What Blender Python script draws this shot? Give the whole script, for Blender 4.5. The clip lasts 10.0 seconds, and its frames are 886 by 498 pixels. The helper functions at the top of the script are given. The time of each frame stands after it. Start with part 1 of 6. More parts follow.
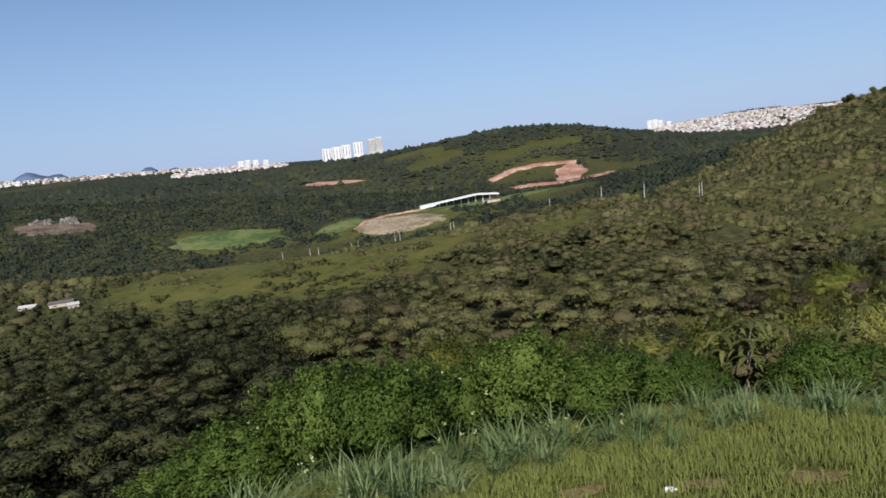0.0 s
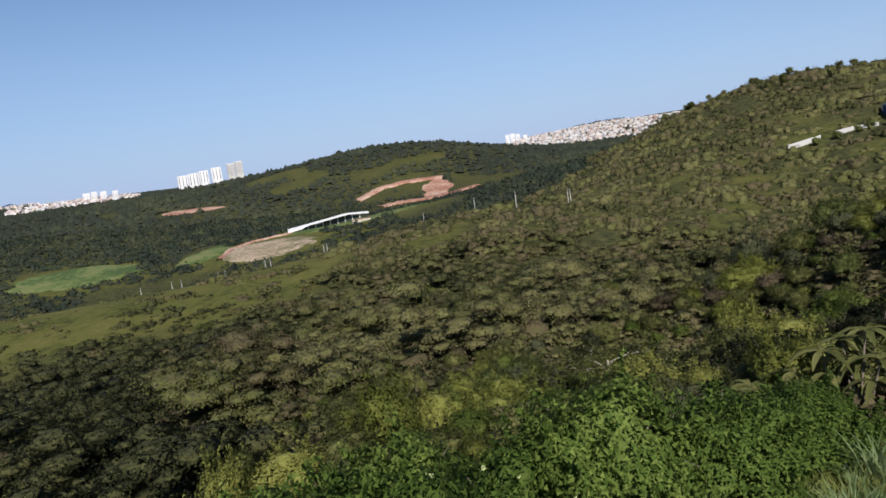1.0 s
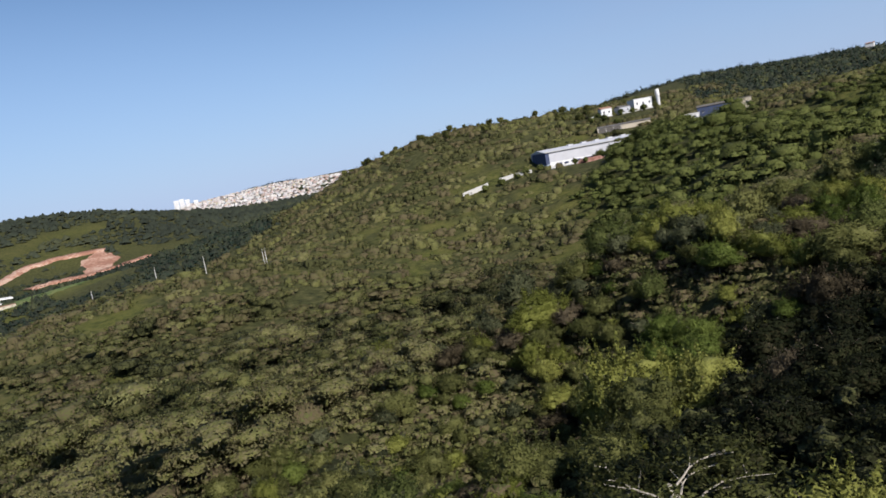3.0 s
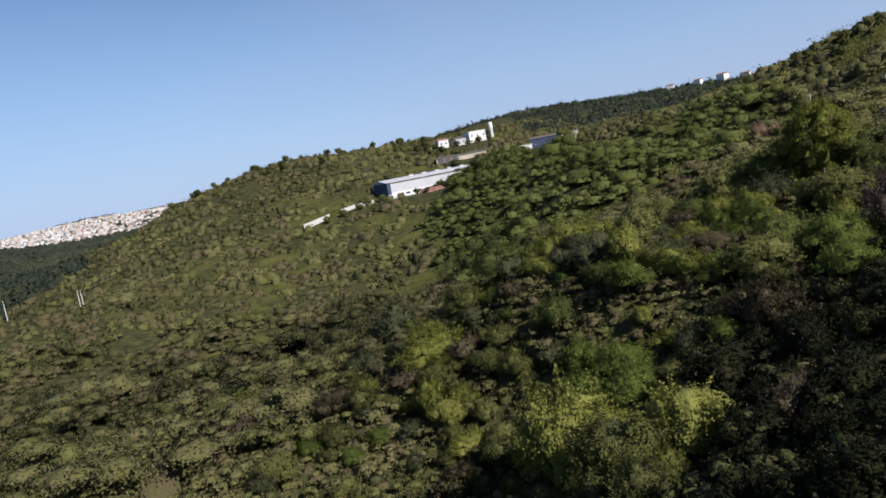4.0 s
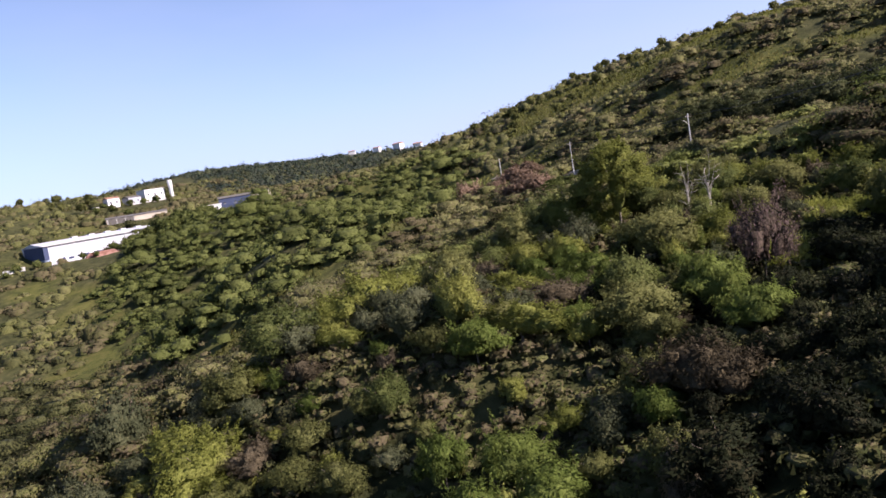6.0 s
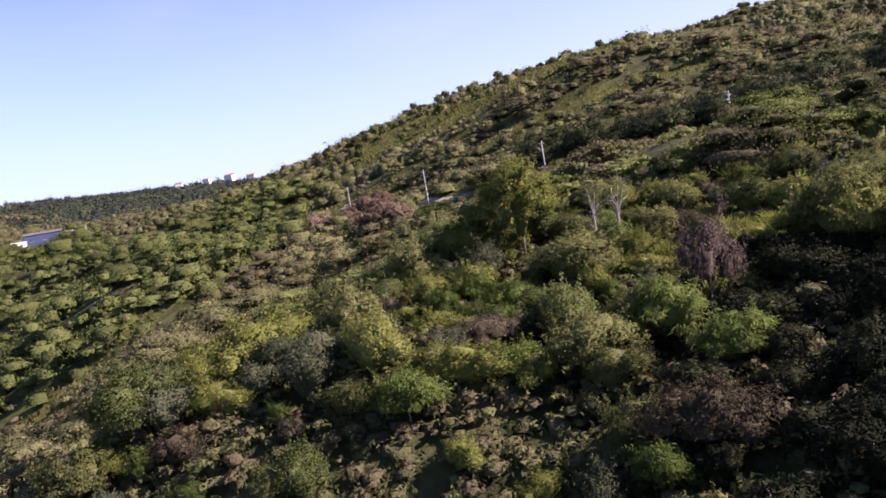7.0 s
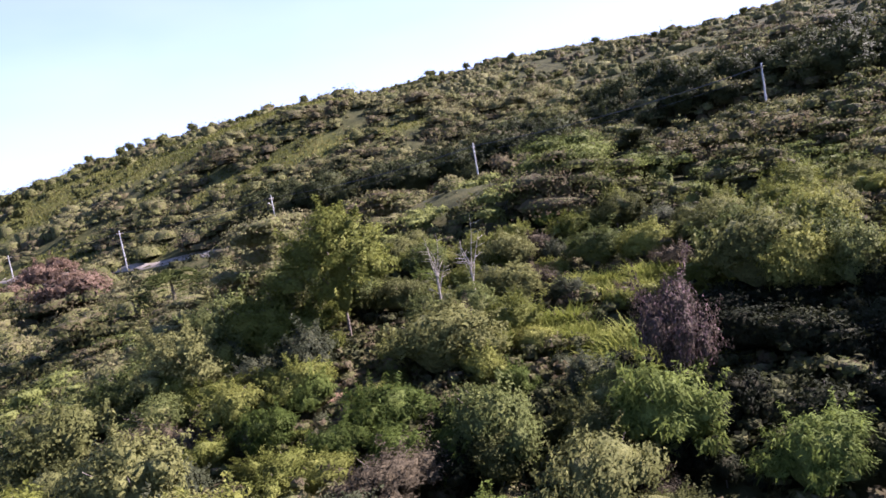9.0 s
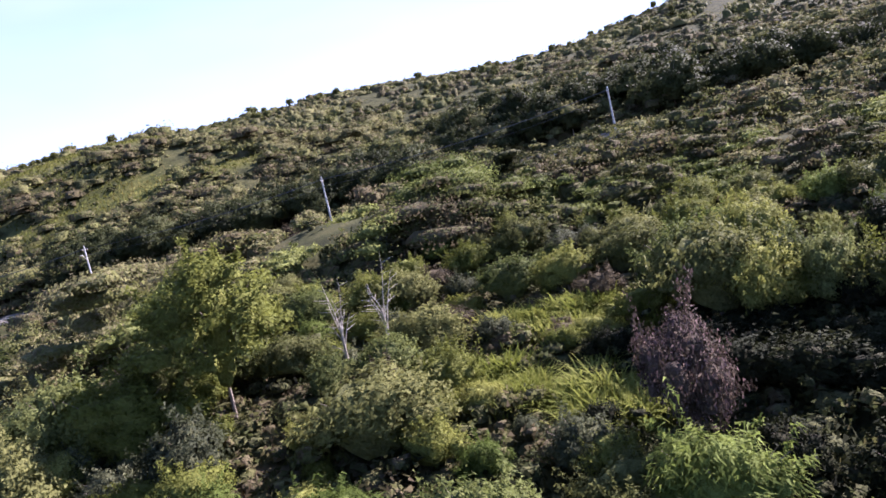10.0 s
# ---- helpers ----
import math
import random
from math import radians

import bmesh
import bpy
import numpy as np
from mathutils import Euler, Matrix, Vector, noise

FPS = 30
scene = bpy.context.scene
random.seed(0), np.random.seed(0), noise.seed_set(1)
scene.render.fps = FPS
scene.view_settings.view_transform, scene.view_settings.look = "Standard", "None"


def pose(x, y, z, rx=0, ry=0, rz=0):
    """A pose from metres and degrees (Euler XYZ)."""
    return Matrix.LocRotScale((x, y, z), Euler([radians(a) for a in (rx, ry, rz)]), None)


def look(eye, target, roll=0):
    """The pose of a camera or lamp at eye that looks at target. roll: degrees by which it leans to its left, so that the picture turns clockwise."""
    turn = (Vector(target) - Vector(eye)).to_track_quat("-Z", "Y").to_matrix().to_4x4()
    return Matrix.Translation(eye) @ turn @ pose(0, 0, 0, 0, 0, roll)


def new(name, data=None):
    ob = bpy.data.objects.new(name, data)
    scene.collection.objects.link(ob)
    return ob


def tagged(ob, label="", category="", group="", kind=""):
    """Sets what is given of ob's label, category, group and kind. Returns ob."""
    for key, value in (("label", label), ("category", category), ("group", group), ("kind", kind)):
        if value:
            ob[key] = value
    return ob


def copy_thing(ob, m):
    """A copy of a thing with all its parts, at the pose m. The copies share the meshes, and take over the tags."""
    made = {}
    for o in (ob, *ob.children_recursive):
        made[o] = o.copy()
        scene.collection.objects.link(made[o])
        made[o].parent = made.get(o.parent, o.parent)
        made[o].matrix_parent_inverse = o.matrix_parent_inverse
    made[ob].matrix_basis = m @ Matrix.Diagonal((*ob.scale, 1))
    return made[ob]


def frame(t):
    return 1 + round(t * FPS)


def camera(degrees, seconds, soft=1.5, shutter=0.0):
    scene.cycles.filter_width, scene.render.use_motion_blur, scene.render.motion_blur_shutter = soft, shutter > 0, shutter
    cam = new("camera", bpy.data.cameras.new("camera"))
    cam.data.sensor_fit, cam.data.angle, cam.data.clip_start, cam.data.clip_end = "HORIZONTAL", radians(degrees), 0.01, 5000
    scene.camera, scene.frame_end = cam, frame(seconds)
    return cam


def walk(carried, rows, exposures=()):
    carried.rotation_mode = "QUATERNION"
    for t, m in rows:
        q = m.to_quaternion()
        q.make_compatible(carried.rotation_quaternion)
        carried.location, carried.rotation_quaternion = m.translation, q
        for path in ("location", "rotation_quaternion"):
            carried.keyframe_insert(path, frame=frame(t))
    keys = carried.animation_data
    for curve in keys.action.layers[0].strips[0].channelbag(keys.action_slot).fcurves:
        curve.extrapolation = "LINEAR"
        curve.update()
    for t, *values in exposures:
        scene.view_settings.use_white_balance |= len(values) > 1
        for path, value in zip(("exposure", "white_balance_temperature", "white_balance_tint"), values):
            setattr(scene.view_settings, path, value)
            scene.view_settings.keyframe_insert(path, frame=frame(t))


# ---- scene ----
cam = camera(64.4, 10.0, soft=1.65)
PATH = [
    (0, (0.000, 0.000, 8.000), (2.17, 99.06, -5.52), -5.63),
    (0.5, (-1.428, 4.720, 7.301), (9.84, 103.19, -6.01), -7.93),
    (1, (-2.555, 9.542, 6.805), (18.11, 106.51, -6.23), -8.03),
    (1.5, (-3.426, 14.539, 6.426), (26.98, 108.93, -6.43), -8.52),
    (2, (-3.818, 19.784, 5.894), (37.50, 109.98, -6.68), -10.59),
    (2.5, (-3.669, 24.921, 5.497), (48.09, 109.61, -6.72), -10.47),
    (3, (-3.027, 29.910, 5.080), (58.49, 107.87, -6.67), -10.49),
    (3.2, (-2.650, 31.850, 4.926), (62.59, 106.73, -6.72), -10.68),
    (4.3, (0.523, 41.793, 4.159), (82.97, 97.26, -7.09), -10.51),
    (4.5, (1.319, 43.516, 4.069), (86.41, 94.88, -6.97), -10.55),
    (5, (3.682, 47.664, 3.860), (94.33, 88.47, -7.03), -10.42),
    (5.5, (6.469, 51.494, 3.663), (100.99, 82.33, -7.08), -8.84),
    (5.7, (7.719, 52.896, 3.596), (103.49, 79.64, -7.00), -8.92),
    (6.8, (15.425, 59.789, 3.533), (114.91, 60.92, -6.58), -10.23),
    (7, (17.085, 60.804, 3.545), (116.53, 57.39, -6.36), -9.85),
    (7.5, (21.494, 62.883, 3.737), (120.04, 48.96, -5.98), -8.83),
    (8, (25.930, 64.480, 3.956), (122.39, 39.90, -5.58), -9.45),
    (8.5, (30.570, 65.598, 4.182), (123.59, 30.15, -5.36), -10.12),
    (9, (35.303, 66.178, 4.392), (123.63, 20.24, -4.94), -10.33),
    (9.5, (40.103, 66.065, 4.576), (122.30, 9.86, -4.58), -11.38),
    (10, (44.640, 65.612, 4.789), (118.86, -0.77, -4.42), -12.99),
]
walk(cam, [(t, look(eye, target, roll)) for t, eye, target, roll in PATH], exposures=[(0, 0.54, 6000, 13), (3, 0.63, 6050, 13), (5, 0.88, 6150, 14), (5.5, 1.13, 6230, 20), (7.5, 1.7, 6050, 40), (10, 2.2, 5700, 35)])

# ---- sky and sun ----
SUN_AZIMUTH, SUN_HEIGHT = 190.0, 37.0     # degrees from +y towards +x, and above the horizon
world = bpy.data.worlds.new("sky")
scene.world = world
world.use_nodes = True
wn, wl = world.node_tree.nodes, world.node_tree.links
wn.clear()
sky = wn.new("ShaderNodeTexSky")
sky.sky_type, sky.sun_disc = "NISHITA", False
sky.sun_elevation, sky.sun_rotation = radians(SUN_HEIGHT), radians(SUN_AZIMUTH)
sky.altitude, sky.air_density, sky.dust_density, sky.ozone_density = 900, 1.2, 0.1, 4.0
coord = wn.new("ShaderNodeTexCoord")
stretch = wn.new("ShaderNodeMapping")
stretch.inputs["Scale"].default_value = (1.0, 1.6, 5.0)
cirrus = wn.new("ShaderNodeTexNoise")
cirrus.inputs["Scale"].default_value, cirrus.inputs["Detail"].default_value, cirrus.inputs["Roughness"].default_value = 1.3, 4.0, 0.5
veil = wn.new("ShaderNodeMapRange")
veil.inputs["From Min"].default_value, veil.inputs["From Max"].default_value, veil.inputs["To Max"].default_value = 0.6, 1.7, 0.9
bank = wn.new("ShaderNodeVectorMath")
bank.operation = "DOT_PRODUCT"
bank.inputs[1].default_value = (math.sin(radians(128)), math.cos(radians(128)), 0.25)
thick = wn.new("ShaderNodeMath")
thick.operation = "MULTIPLY_ADD"
thick.inputs[1].default_value = 0.7
wl.new(coord.outputs["Generated"], bank.inputs[0])
wl.new(bank.outputs["Value"], thick.inputs[0])
wl.new(cirrus.outputs["Fac"], thick.inputs[2])
cloud = wn.new("ShaderNodeMix")
cloud.data_type = "RGBA"
cloud.inputs["B"].default_value = (4.2, 4.85, 6.3, 1)
background = wn.new("ShaderNodeBackground")
background.inputs["Strength"].default_value = 0.061
world_out = wn.new("ShaderNodeOutputWorld")
wl.new(coord.outputs["Generated"], stretch.inputs["Vector"])
wl.new(stretch.outputs["Vector"], cirrus.inputs["Vector"])
wl.new(thick.outputs[0], veil.inputs["Value"])
wl.new(veil.outputs["Result"], cloud.inputs["Factor"])
level = wn.new("ShaderNodeSeparateXYZ")
low_air = wn.new("ShaderNodeMapRange")
low_air.inputs["From Min"].default_value, low_air.inputs["From Max"].default_value = 0.0, 0.3
low_air.inputs["To Min"].default_value, low_air.inputs["To Max"].default_value = 0.85, 0.0
mist = wn.new("ShaderNodeMix")
mist.data_type = "RGBA"
mist.inputs["B"].default_value = (4.0, 5.45, 8.2, 1)
wl.new(coord.outputs["Generated"], level.inputs[0])
wl.new(level.outputs["Z"], low_air.inputs["Value"])
wl.new(low_air.outputs["Result"], mist.inputs["Factor"])
wl.new(sky.outputs["Color"], mist.inputs["A"])
wl.new(mist.outputs["Result"], cloud.inputs["A"])
wl.new(cloud.outputs["Result"], background.inputs["Color"])
wl.new(background.outputs["Background"], world_out.inputs["Surface"])

lamp = bpy.data.lights.new("sun", "SUN")
lamp.energy, lamp.angle, lamp.color = 5.0, radians(0.6), (1.0, 0.93, 0.82)
sun = new("sun", lamp)
az, el = radians(SUN_AZIMUTH), radians(SUN_HEIGHT)
sun.matrix_world = look((300 * math.sin(az) * math.cos(el), 300 * math.cos(az) * math.cos(el), 300 * math.sin(el)), (0, 0, 0))

# ---- the lie of the land: hills and hollows (x, y, spread, height) ----
LEVEL = 4.8
HILLS_NEAR = [
    (2, 17, 15, 4.7), (-8, 16.2, 5, 1.3), (-7, -19, 16, 2.8), (-36, 15, 16, -3.7), (31, 68, 11, -8.6), (57, 64, 6, 2.6),
    (-97, 4, 34, -8.6), (79, 57, 9, 3.3), (61, 77, 8, 4.7), (104, 26, 13, 6.6), (113, 77, 29, 5.9),
    (129, -56, 23, 7.5), (-133, 71, 65, -25.4), (78, 183, 31, 6.5), (186, 129, 26, 20.3), (-77, 217, 71, -15.8),
    (266, -17, 44, 15.4), (153, 227, 116, -43.8), (-173, 218, 62, -13.7), (266, -117, 46, -11.8), (275, 119, 43, -4.0),
]
HILLS_MID = [
    (-315, 30, 105, -23.1), (112, 300, 55, 12.4), (79, -319, 114, 31.7), (302, 185, 51, 11.8), (91, 378, 61, 9.7),
    (396, 37, 78, 21.0), (225, -345, 64, 37.5), (414, -197, 148, 60.4), (110, 493, 64, -13.8), (-46, 506, 68, -10.4),
    (219, 482, 80, 2.5), (-159, 535, 81, -13.7), (474, -376, 105, 22.4), (114, 600, 122, -22.8), (358, 500, 74, 21.0),
    (-235, 629, 280, -66.6), (-612, -291, 234, -21.9), (504, 454, 112, 13.8), (-616, 451, 167, -15.7), (764, 237, 111, 14.8),
]
HILLS_FAR = [
    (-342, 756, 196, 5.5), (633, 676, 232, 8.3), (853, 534, 127, 19.6), (944, 528, 275, 31.7), (113, 1078, 193, -46.2),
    (495, 1040, 268, -24.7), (-263, 1155, 178, -15.9), (-113, 1449, 199, -16.9), (769, 1278, 373, -12.5), (270, 1532, 200, 41.0),
    (113, 1761, 263, 19.8), (887, 1606, 370, -19.9), (-1002, 2048, 655, -17.1), (1572, 2223, 399, 22.5), (1647, 2371, 421, 25.3),
    (1784, 2663, 552, 22.8), (-1622, 2893, 500, -19.4), (-2227, 3613, 1168, 27.6), (-2002, 3918, 1535, 19.8), (-2874, 3472, 1113, 25.9),
    (1180, 2560, 300, 6.0), (1480, 2480, 230, -2.0), (1514, 2331, 150, -50.0), (-690, 2560, 180, 16.0),
]


def height(x, y):
    z = np.full(np.shape(x), LEVEL, dtype=float)
    for a, b, s, h in HILLS_NEAR + HILLS_MID + HILLS_FAR:
        z = z + h * np.exp(-((x - a) ** 2 + (y - b) ** 2) / (2 * s * s))
    return z


def lattice(i, j, seed):
    v = np.sin(i * 127.1 + j * 311.7 + seed * 74.7) * 43758.5453
    return v - np.floor(v)


def value_noise(x, y, seed=0):
    i, j = np.floor(x), np.floor(y)
    u, v = x - i, y - j
    u, v = u * u * (3 - 2 * u), v * v * (3 - 2 * v)
    a, b, c, d = lattice(i, j, seed), lattice(i + 1, j, seed), lattice(i, j + 1, seed), lattice(i + 1, j + 1, seed)
    return (a * (1 - u) + b * u) * (1 - v) + (c * (1 - u) + d * u) * v


def fractal(x, y, seed=0, octaves=4):
    total, gain = 0, 0.5
    for k in range(octaves):
        total = total + gain * value_noise(x * 2 ** k, y * 2 ** k, seed + k * 7)
        gain *= 0.5
    return total / (1 - 0.5 ** octaves)


def ground(x, y):
    r = np.hypot(x - 40, y - 60)
    base = height(x, y)
    c, s = math.cos(radians(-27)), math.sin(radians(-27))
    u, v = (x - 345) * c + (y - 302) * s, -(x - 345) * s + (y - 302) * c
    cut = np.clip(1.5 - np.sqrt((u / 38) ** 2 + ((v + 3) / 17) ** 2), 0, 0.5) * 2     # the terrace on which the works stand
    base = base * (1 - cut) + np.minimum(base, -9.2) * cut
    return base + (fractal(x / 9, y / 9, 3) - 0.5) * np.clip(r / 60, 0.25, 1.5)


def oval(x, y, cx, cy, rx, ry, turn=0.0, ragged=0.35, grain=0.12):
    """1 inside an uneven oval of land, 0 outside."""
    c, s = math.cos(radians(turn)), math.sin(radians(turn))
    u, v = ((x - cx) * c + (y - cy) * s) / rx, (-(x - cx) * s + (y - cy) * c) / ry
    d = np.sqrt(u * u + v * v) + (fractal(x * grain * 0.5, y * grain * 0.5, 11) - 0.5) * 2 * ragged
    return np.clip((1.15 - d) / 0.3, 0, 1)


def thin(x, y):
    """How open the scrub is: patches of grass show between the shrubs of the hillsides."""
    m = np.clip((x - 130) / 60, 0, 1) * np.clip((130 - y) / 60, 0, 1) * np.clip((y + 0.12 * x) / 40, 0, 1)
    north = np.clip((y - 85) / 30, 0, 1) * np.clip((420 - y) / 60, 0, 1) * np.clip((x + 10) / 40, 0, 1)
    return np.maximum(m * np.clip((fractal(x / 26, y / 26, 15, 3) - 0.40) * 6, 0.0, 1), 0.9 * north * np.clip((fractal(x / 17, y / 17, 19, 3) - 0.52) * 8, 0, 1))


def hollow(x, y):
    """The hollow below the start, where darkened leaf tones stand in for shade."""
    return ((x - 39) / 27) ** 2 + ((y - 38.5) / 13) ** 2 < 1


def pasture(x, y):
    """Open grassland: the lawn by the start, the grassy spur, glades on the hillside."""
    m = oval(x, y, 8, 6, 24, 17, 10, 0.1)
    for cx, cy, rx, ry, turn in ((-62, 335, 72, 82, 0), (10, 390, 55, 24, 10), (-110, 395, 60, 30, 0), (300, 30, 60, 16, 60), (225, 8, 40, 7, 75),
                                 (69, 33, 9, 2.6, 25), (66, 41, 8, 2.4, 10), (-24, 715, 90, 90, 0), (60, 815, 120, 70, 0), (-205, 725, 90, 80, 0)):
        m = np.maximum(m, oval(x, y, cx, cy, rx, ry, turn, 0.4, 0.06))
    return np.maximum(m, 0.5 * np.clip((np.hypot(x, y) - 1100) / 200, 0, 1) * np.clip((0.37 - fractal(x / 150, y / 150, 9, 3)) * 10, 0, 1))


# ---- materials ----
def material(name):
    m = bpy.data.materials.new(name)
    m.use_nodes = True
    nt = m.node_tree
    return m, nt, nt.nodes, nt.links, nt.nodes["Principled BSDF"]


def ramp(nodes, stops):
    r = nodes.new("ShaderNodeValToRGB")
    while len(r.color_ramp.elements) < len(stops):
        r.color_ramp.elements.new(0.5)
    for e, (p, c) in zip(r.color_ramp.elements, stops):
        e.position, e.color = p, (*c, 1)
    return r


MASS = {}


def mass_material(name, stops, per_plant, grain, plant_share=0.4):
    """Crown insides: mottled leaf colour, darkened to stand in for shade, with relief."""
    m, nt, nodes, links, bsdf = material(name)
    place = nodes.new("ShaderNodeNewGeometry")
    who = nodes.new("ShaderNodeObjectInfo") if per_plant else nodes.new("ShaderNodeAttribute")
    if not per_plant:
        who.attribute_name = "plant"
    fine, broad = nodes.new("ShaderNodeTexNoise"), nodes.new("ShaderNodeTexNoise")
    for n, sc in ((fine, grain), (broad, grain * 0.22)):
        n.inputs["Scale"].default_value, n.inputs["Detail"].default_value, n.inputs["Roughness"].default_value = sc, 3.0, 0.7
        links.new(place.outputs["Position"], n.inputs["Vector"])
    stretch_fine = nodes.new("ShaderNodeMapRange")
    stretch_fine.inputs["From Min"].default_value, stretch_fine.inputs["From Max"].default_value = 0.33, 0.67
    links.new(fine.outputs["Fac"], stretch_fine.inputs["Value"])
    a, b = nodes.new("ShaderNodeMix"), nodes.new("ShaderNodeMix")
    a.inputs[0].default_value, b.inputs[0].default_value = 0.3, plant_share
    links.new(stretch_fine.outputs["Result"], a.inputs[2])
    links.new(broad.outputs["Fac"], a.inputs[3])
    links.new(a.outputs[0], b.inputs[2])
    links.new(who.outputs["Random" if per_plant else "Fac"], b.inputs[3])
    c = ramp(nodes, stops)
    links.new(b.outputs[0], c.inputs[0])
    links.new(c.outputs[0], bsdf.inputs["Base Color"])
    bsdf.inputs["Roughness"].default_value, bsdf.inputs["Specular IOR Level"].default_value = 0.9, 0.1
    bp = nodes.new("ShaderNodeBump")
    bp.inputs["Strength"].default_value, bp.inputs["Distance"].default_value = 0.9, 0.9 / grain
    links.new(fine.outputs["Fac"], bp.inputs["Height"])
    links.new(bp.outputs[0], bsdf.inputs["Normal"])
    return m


def leaf_material(name, dark, mid, light, through_leaf=0.42, per_plant=True, rough=0.72, shine=0.06, stops=None, leaf_share=0.25):
    """Leaves: colour by leaf and by plant, some light passing through them."""
    m, nt, nodes, links, bsdf = material(name)
    geo = nodes.new("ShaderNodeNewGeometry")
    who = nodes.new("ShaderNodeObjectInfo") if per_plant else nodes.new("ShaderNodeAttribute")
    if not per_plant:
        who.attribute_name = "plant"
    blend = nodes.new("ShaderNodeMath")
    blend.operation = "MULTIPLY_ADD"
    links.new(geo.outputs["Random Per Island"], blend.inputs[0])
    blend.inputs[1].default_value = leaf_share
    scale = nodes.new("ShaderNodeMath")
    scale.operation = "MULTIPLY"
    links.new(who.outputs["Random" if per_plant else "Fac"], scale.inputs[0])
    scale.inputs[1].default_value = 1.0 - leaf_share
    links.new(scale.outputs[0], blend.inputs[2])
    stops = [(p, tuple(0.74 * v for v in c)) for p, c in stops or [(0.05, dark), (0.5, mid), (0.95, light)]]
    # darker copy of the leaf colours, standing in for shade inside the crown
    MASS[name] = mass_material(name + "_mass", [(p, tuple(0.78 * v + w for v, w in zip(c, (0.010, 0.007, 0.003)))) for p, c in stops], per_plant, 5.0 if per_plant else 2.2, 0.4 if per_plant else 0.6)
    colour = ramp(nodes, stops)
    links.new(blend.outputs[0], colour.inputs[0])
    links.new(colour.outputs[0], bsdf.inputs["Base Color"])
    bsdf.inputs["Roughness"].default_value = rough
    bsdf.inputs["Specular IOR Level"].default_value = shine
    glow = nodes.new("ShaderNodeBsdfTranslucent")
    links.new(colour.outputs[0], glow.inputs["Color"])
    mix = nodes.new("ShaderNodeMixShader")
    mix.inputs[0].default_value = through_leaf
    links.new(bsdf.outputs[0], mix.inputs[1])
    links.new(glow.outputs[0], mix.inputs[2])
    links.new(mix.outputs[0], nodes["Material Output"].inputs["Surface"])
    return m


def rough_material(name, stops, scale, rough=0.9, bump=0.3, detail=6.0, metal=0.0, fine=9.0):
    """A mottled surface: noise at two scales drives the colour, and a fine relief."""
    m, nt, nodes, links, bsdf = material(name)
    place = nodes.new("ShaderNodeNewGeometry")
    n1, n2 = nodes.new("ShaderNodeTexNoise"), nodes.new("ShaderNodeTexNoise")
    for n, sc in ((n1, scale), (n2, scale * fine)):
        n.inputs["Scale"].default_value, n.inputs["Detail"].default_value = sc, detail
        links.new(place.outputs["Position"], n.inputs["Vector"])
    mean = nodes.new("ShaderNodeMath")
    mean.operation = "MULTIPLY_ADD"
    links.new(n2.outputs["Fac"], mean.inputs[0])
    mean.inputs[1].default_value = 0.5
    half = nodes.new("ShaderNodeMath")
    half.operation = "MULTIPLY"
    half.inputs[1].default_value = 0.5
    links.new(n1.outputs["Fac"], half.inputs[0])
    links.new(half.outputs[0], mean.inputs[2])
    c = ramp(nodes, stops)
    links.new(mean.outputs[0], c.inputs[0])
    links.new(c.outputs[0], bsdf.inputs["Base Color"])
    bsdf.inputs["Roughness"].default_value, bsdf.inputs["Metallic"].default_value = rough, metal
    bsdf.inputs["Specular IOR Level"].default_value = 0.5 if rough < 0.5 else 0.15
    if bump:
        b = nodes.new("ShaderNodeBump")
        b.inputs["Strength"].default_value, b.inputs["Distance"].default_value = bump, 0.1
        links.new(n2.outputs["Fac"], b.inputs["Height"])
        links.new(b.outputs[0], bsdf.inputs["Normal"])
    return m


